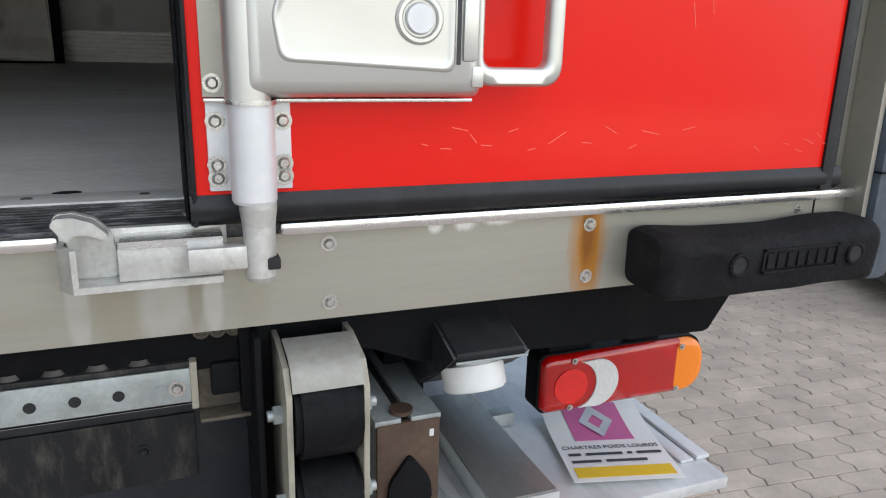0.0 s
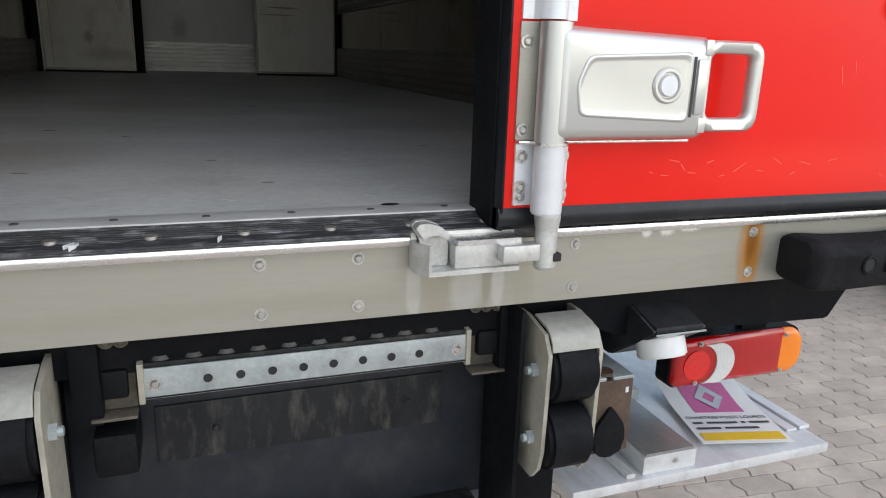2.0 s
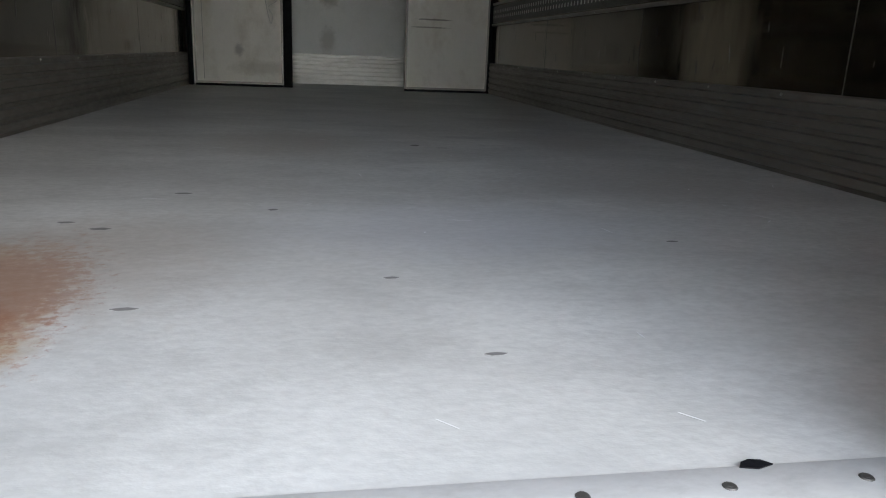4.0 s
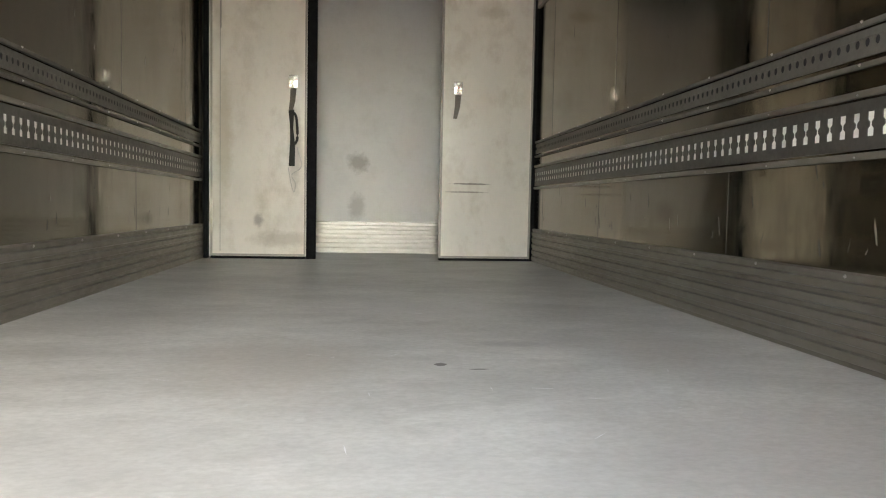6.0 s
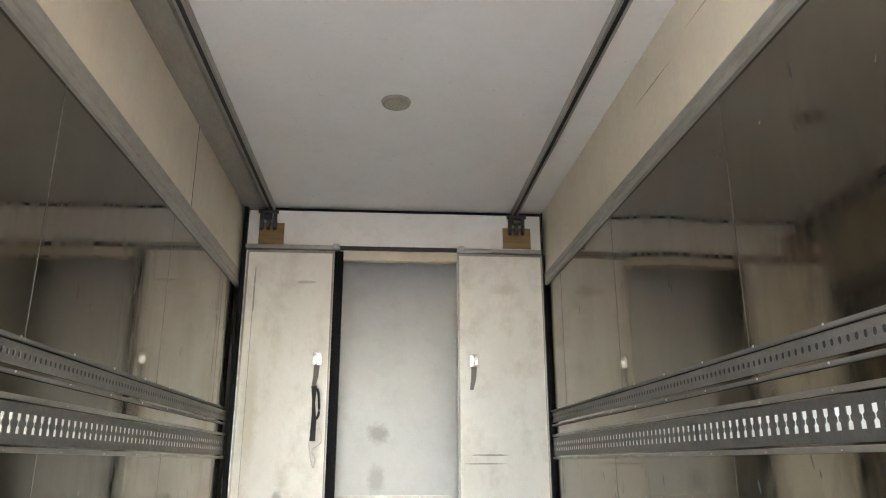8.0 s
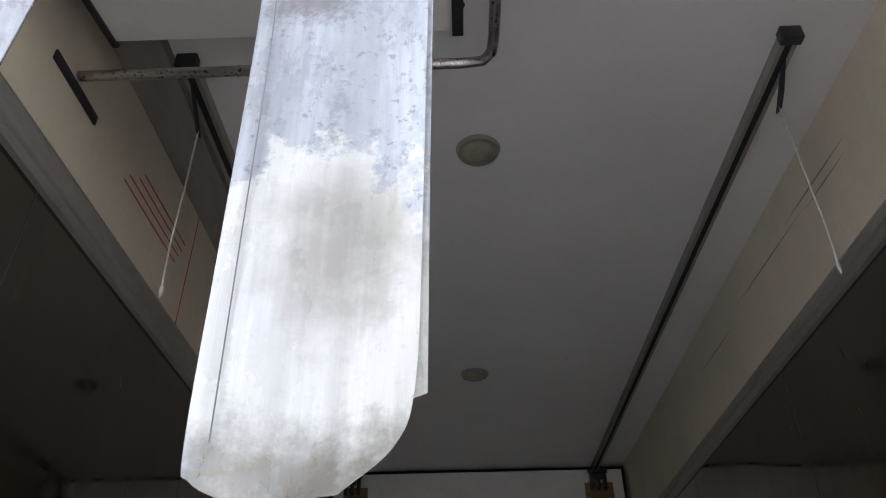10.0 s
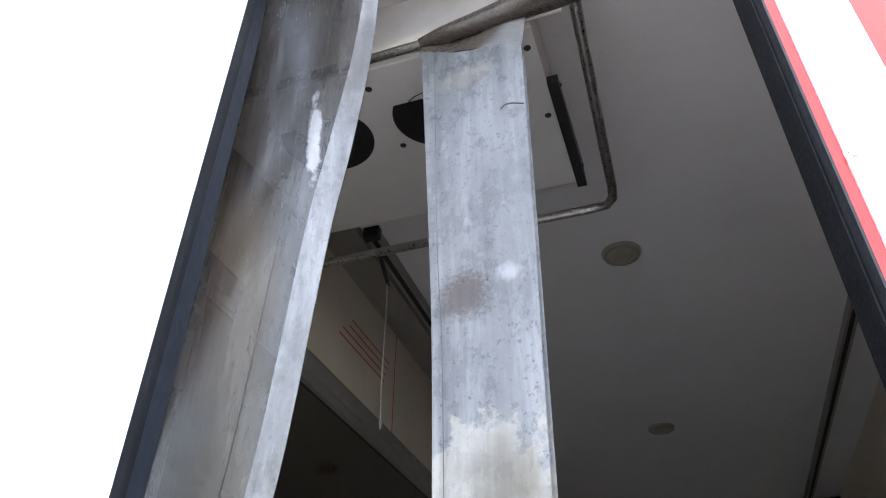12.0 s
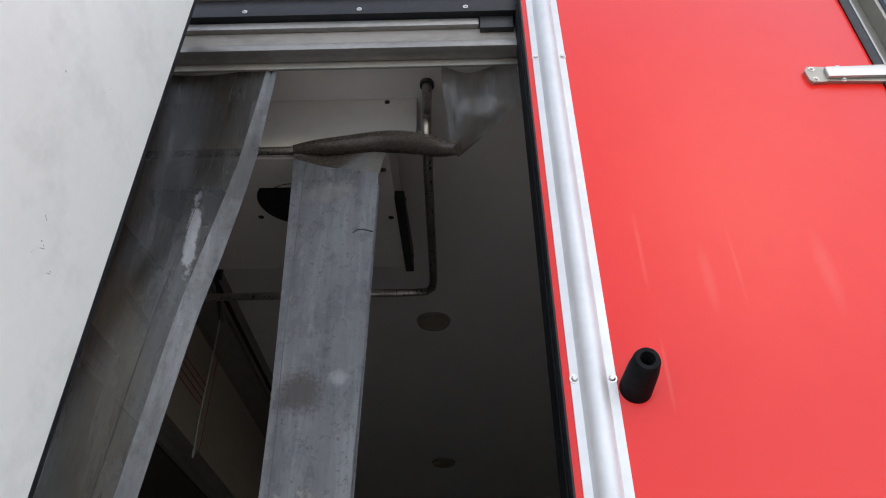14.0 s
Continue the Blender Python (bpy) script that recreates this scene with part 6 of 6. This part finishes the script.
lettering("CHARTRES POIDS LOURDS", sp(0, -0.033, 0.0022), 0.0200, Matrix.Rotation(sa, 4, 'Z'), M_INK, sign)
for v0, ws in ((-0.068, (0.03, 0.09, 0.012, 0.06)), (-0.098, (0.07, 0.10))):
    u = -0.112
    for w in ws:
        bm = B()
        bm.faces.new([bm.verts.new(sp(a, b, 0.0022)) for a, b in ((u, v0), (u + w, v0), (u + w, v0 + 0.011), (u, v0 + 0.011))])
        part("text_bar", bm, M_INK, sign, smooth=0)
        u += w + 0.012

# ---- neighbouring white truck cab ----
cab = thing("truck_cab", (4.2, 2.3, 0.0), "white truck cab with dark honeycomb grille parked beside", "truck")
TO, TD, TN = Vector((4.138, 2.239)), Vector((-0.343, -0.9393)), Vector((-0.9393, 0.343))


def tk(u, z, w=0.0):
    """u along the cab's front, z height, w out of the front."""
    p = TO + TD * u + TN * w
    return (p.x, p.y, 1.49 - (1.532 - z) * 1.05)


def tk_plate(bm, outline, w0, w1):
    a = [bm.verts.new(tk(u, z, w0)) for u, z in outline]
    b = [bm.verts.new(tk(u, z, w1)) for u, z in outline]
    k = len(outline)
    bm.faces.new(a)
    bm.faces.new(b[::-1])
    for i in range(k):
        bm.faces.new((a[i], a[(i + 1) % k], b[(i + 1) % k], b[i]))
    return bm


def tk_part(name, outline, w0, w1, material, parent=None, bevel=0.0, lab=""):
    bm = tk_plate(B(), outline, w0, w1)
    if bevel:
        bmesh.ops.bevel(bm, geom=bm.edges[:], offset=bevel, segments=3, affect='EDGES')
    return part(name, bm, material, parent or cab, lab)


def rect(u0, u1, z0, z1):
    return [(u0, z0), (u1, z0), (u1, z1), (u0, z1)]


tk_part("cab_shell", rect(-1.62, 0.88, 0.62, 3.35), -2.1, -0.06, M_TRUCKW, bevel=0.06, lab="white cab shell")
tk_part("windscreen", rect(-1.45, 0.70, 2.05, 2.95), -0.06, -0.035, mat("dark_windscreen", (0.03, 0.035, 0.04), 0.06, coat=0.5), bevel=0.01, lab="dark windscreen")
tk_part("bumper_lower", [(-1.6, 0.335), (0.62, 0.355), (0.80, 0.40), (0.80, 0.445), (-1.6, 0.40)], -0.30, 0.03, M_TRUCKW, bevel=0.012, lab="white bumper lip")
tk_part("bumper_upper", [(-1.6, 0.408), (0.80, 0.452), (0.80, 0.612), (0.66, 0.605), (0.02, 0.582), (-0.30, 0.54), (-1.6, 0.54)], -0.30, 0.045, M_TRUCKW, bevel=0.016, lab="white bumper")
tk_part("underside", rect(-1.55, 0.78, 0.22, 0.34), -1.6, -0.10, M_TRUCKB)
tk_part("corner_panel", [(0.0, 0.584), (0.80, 0.62), (0.80, 1.515), (0.245, 1.515), (0.10, 1.20), (-0.24, 0.56)], -0.30, 0.012, M_TRUCKW, bevel=0.012, lab="white corner panel")
tk_part("upper_panel", rect(0.225, 0.80, 1.532, 2.0), -0.30, 0.02, M_TRUCKW, bevel=0.012, lab="white front panel")
tk_part("grille_back", [(-1.6, 0.56), (-0.27, 0.56), (0.235, 1.50), (-1.6, 1.50)], -0.14, -0.012, M_HOLE)
tk_part("upper_grille_back", rect(-1.6, 0.21, 1.54, 1.98), -0.14, -0.006, M_HOLE)
tk_part("grille_edge", [(-0.27, 0.56), (-0.225, 0.56), (0.265, 1.50), (0.215, 1.50)], -0.03, 0.022, M_TRUCKB, bevel=0.006, lab="dark grille border")
tk_part("grille_edge", rect(0.185, 0.222, 1.54, 1.99), -0.03, 0.026, M_TRUCKB, bevel=0.006)
tk_part("step_slot", rect(-1.6, 0.20, 1.435, 1.50), -0.05, 0.014, M_TRUCKB, bevel=0.008)


def honeycomb(z0, z1, limit, w):
    bm, z, r = B(), z0, 0
    while z < z1:
        u, k = -0.62, r % 2
        while u < limit(z):
            za, zb = (z + 0.010, z - 0.010) if k % 2 else (z - 0.010, z + 0.010)
            v = [bm.verts.new(tk(*p)) for p in ((u, za, w), (u + 0.034, zb, w), (u + 0.034, zb + 0.0085, w), (u, za + 0.0085, w))]
            v2 = [bm.verts.new(tk(*p)) for p in ((u, za, w - 0.02), (u + 0.034, zb, w - 0.02))]
            bm.faces.new(v)
            bm.faces.new((v[0], v[1], v2[1], v2[0]))
            u += 0.034
            k += 1
        z += 0.030
        r += 1
    return bm


part("honeycomb", honeycomb(0.58, 1.43, lambda z: -0.26 + (z - 0.56) * 0.505, 0.008), M_TRUCKB, cab, "dark honeycomb grille", smooth=0)
part("honeycomb", honeycomb(1.56, 1.97, lambda z: 0.17, 0.014), M_TRUCKB, cab, smooth=0)
tk_part("fog_surround", [(-0.09, 0.572), (0.70, 0.635), (0.70, 0.790), (0.0, 0.690)], 0.0, 0.026, M_TRUCKB, bevel=0.006)
fog = tk_part("fog_lamp", [(-0.055, 0.588), (0.70, 0.650), (0.70, 0.765), (0.02, 0.682)], 0.01, 0.034, M_CHROME, bevel=0.006, lab="slim fog lamp")
tk_part("fog_insert", [(0.12, 0.612), (0.26, 0.622), (0.26, 0.700), (0.14, 0.690)], 0.03, 0.038, M_LENSRED, fog)
head = tk_part("headlamp", [(0.02, 0.755), (0.70, 0.85), (0.85, 1.33), (0.64, 1.44), (0.34, 1.292)], 0.0, 0.030, M_TRUCKB, bevel=0.008, lab="angular headlamp")
tk_part("reflector", [(0.08, 0.785), (0.67, 0.87), (0.80, 1.29), (0.63, 1.38), (0.36, 1.255)], 0.02, 0.036, M_CHROME, head, 0.008)
tk_part("inner_bezel", [(0.33, 1.02), (0.64, 1.06), (0.72, 1.24), (0.60, 1.30), (0.42, 1.20)], 0.03, 0.044, M_TRUCKB, head, 0.006)
bm = B()
bmesh.ops.create_uvsphere(bm, u_segments=24, v_segments=12, radius=0.075, matrix=Matrix.Translation(tk(0.54, 1.13, 0.03)))
part("projector", bm, M_CHROME, head)
tk_part("light_bar", [(0.30, 1.14), (0.78, 1.20), (0.78, 1.215), (0.30, 1.16)], 0.03, 0.05, M_ALU, head)
tk_part("turn_glint", [(0.20, 0.99), (0.34, 1.01), (0.32, 1.05), (0.24, 1.04)], 0.034, 0.040, M_LENSORANGE, head, 0.0, "orange turn lens")
tk_part("lower_strip", [(0.16, 0.83), (0.60, 0.90), (0.61, 0.945), (0.20, 0.875)], 0.034, 0.044, M_TRUCKB, head, 0.004)
tk_part("top_cap", [(0.40, 1.31), (0.85, 1.335), (0.64, 1.435)], 0.031, 0.046, M_TRUCKW, head, 0.004, "pale cap of the headlamp")
tk_part("clear_cover", [(0.04, 0.77), (0.69, 0.86), (0.84, 1.32), (0.64, 1.42), (0.35, 1.28)], 0.056, 0.060, M_GLASS, head)
tk_part("badge", [(-0.34, 1.02), (-0.26, 1.02), (-0.10, 1.13), (-0.10, 1.29), (-0.34, 1.29)], 0.0, 0.03, M_TRUCKB, bevel=0.012, lab="dark badge panel")
tk_part("badge_rim", [(-0.34, 1.05), (-0.265, 1.05), (-0.13, 1.145), (-0.13, 1.265), (-0.34, 1.265)], 0.02, 0.034, M_POST, bevel=0.01)
for u in (-1.3, 0.52):
    wh = part("wheel", bm_cyl(B(), tk(u - 0.14, 0.589, -1.15), tk(u + 0.14, 0.589, -1.15), 0.50, seg=40), M_RUB, cab, "black tyre")
    part("rim", bm_cyl(B(), tk(u - 0.145, 0.589, -1.15), tk(u + 0.145, 0.589, -1.15), 0.28, seg=32), M_GALV, wh)

# wheels of the truck itself
for x in (-1.02, 1.02):
    w = part("wheel", bm_cyl(B(), (x - 0.16, 2.4, 0.48), (x + 0.16, 2.4, 0.48), 0.48, seg=40), M_RUB, sub, "black truck tyre")
    part("rim", bm_cyl(B(), (x - 0.165, 2.4, 0.48), (x + 0.165, 2.4, 0.48), 0.26, seg=32), M_GALV, w)

# ---- ground and paving ----
ground = solid("ground", bm_box(B(), (-300, -300, -0.3), (300, 300, -0.006)), M_YARD, "wide grey paved yard", "ground")
paving = thing("pavement", (2.8, 1.8, 0.0), "worn interlocking concrete block paving", "pavement", "structure")
box_part("joint_bed", (-3.6, -4.1, -0.05), (7.0, 7.0, -0.0045), M_JOINT, paving, 0.0)
PL, PW, pa = 0.200, 0.1130, radians(-5.6)
side = [(0.0, 0.0), (0.25, 0.055), (0.5, -0.01), (0.75, 0.05), (1.0, 0.0)]


def paver_outline(g=0.0020):
    o = []
    for t, k in side[:-1]:
        o.append((g + t * (PL - 2 * g), g + k * 0.06))
    for t, k in ((0.0, 0), (0.3, 0.012), (0.7, -0.010)):
        o.append((PL - g + k, g + t * (PW - 2 * g)))
    for t, k in side[::-1][:-1]:
        o.append((g + t * (PL - 2 * g), PW - g + k * 0.06))
    for t, k in ((1.0, 0), (0.7, -0.010), (0.3, 0.012)):
        o.append((g + k, g + t * (PW - 2 * g)))
    return o


def paver_bm(bm, ox=0.0, oy=0.0, m=None, h=0.0):
    o = paver_outline()
    lo, mid, top = [], [], []
    for x, y in o:
        cx_, cy_ = x + (PL / 2 - x) * 0.035, y + (PW / 2 - y) * 0.035
        for lst, p in ((lo, (x, y, -0.006)), (mid, (x, y, -0.003)), (top, (cx_, cy_, 0.0))):
            v = Vector((p[0] - PL / 2, p[1] - PW / 2, p[2] + h))
            lst.append(bm.verts.new(m @ v if m else v))
    k = len(o)
    for a, b in ((lo, mid), (mid, top)):
        for i in range(k):
            bm.faces.new((a[i], a[(i + 1) % k], b[(i + 1) % k], b[i]))
    bm.faces.new(top)


random.seed(11)
bm = B()
paver_bm(bm)
paver_mesh = finish(bm, "paver", M_PAVER, 30)
rest = B()
ca, sn = math.cos(pa), math.sin(pa)
count = 0
for r in range(-40, 70):
    for c in range(-26, 36):
        u, v = c * PL + (r % 2) * PL / 2, r * PW
        x, y = 0.9 + u * ca - v * sn, -0.1 + u * sn + v * ca
        if not (-3.5 < x < 6.9 and -4.0 < y < 6.9):
            continue
        m4 = Matrix.Translation((x, y, random.uniform(-0.0015, 0.0015))) @ Matrix.Rotation(pa + random.uniform(-0.008, 0.008), 4, 'Z') @ Matrix.Rotation(random.uniform(-0.006, 0.006), 4, 'X')
        if 1.25 < x < 4.0 and 0.25 < y < 3.0 and count < 298 and (x - 1.1) * 0.5 < y < 0.9 + (x - 1.1) * 0.95:
            ob = new("paver", paver_mesh)
            ob.parent = paving
            ob.matrix_local = Matrix.Translation(-base_of(paving)) @ m4
            count += 1
        else:
            paver_bm(rest, m=m4)
me = finish(rest, "paver_field", M_PAVER, 30)
ob = new("paver_field", me)
ob.parent = paving
ob.location = -base_of(paving)
tagged(ob, "further rows of concrete pavers", "", "", "stuff")
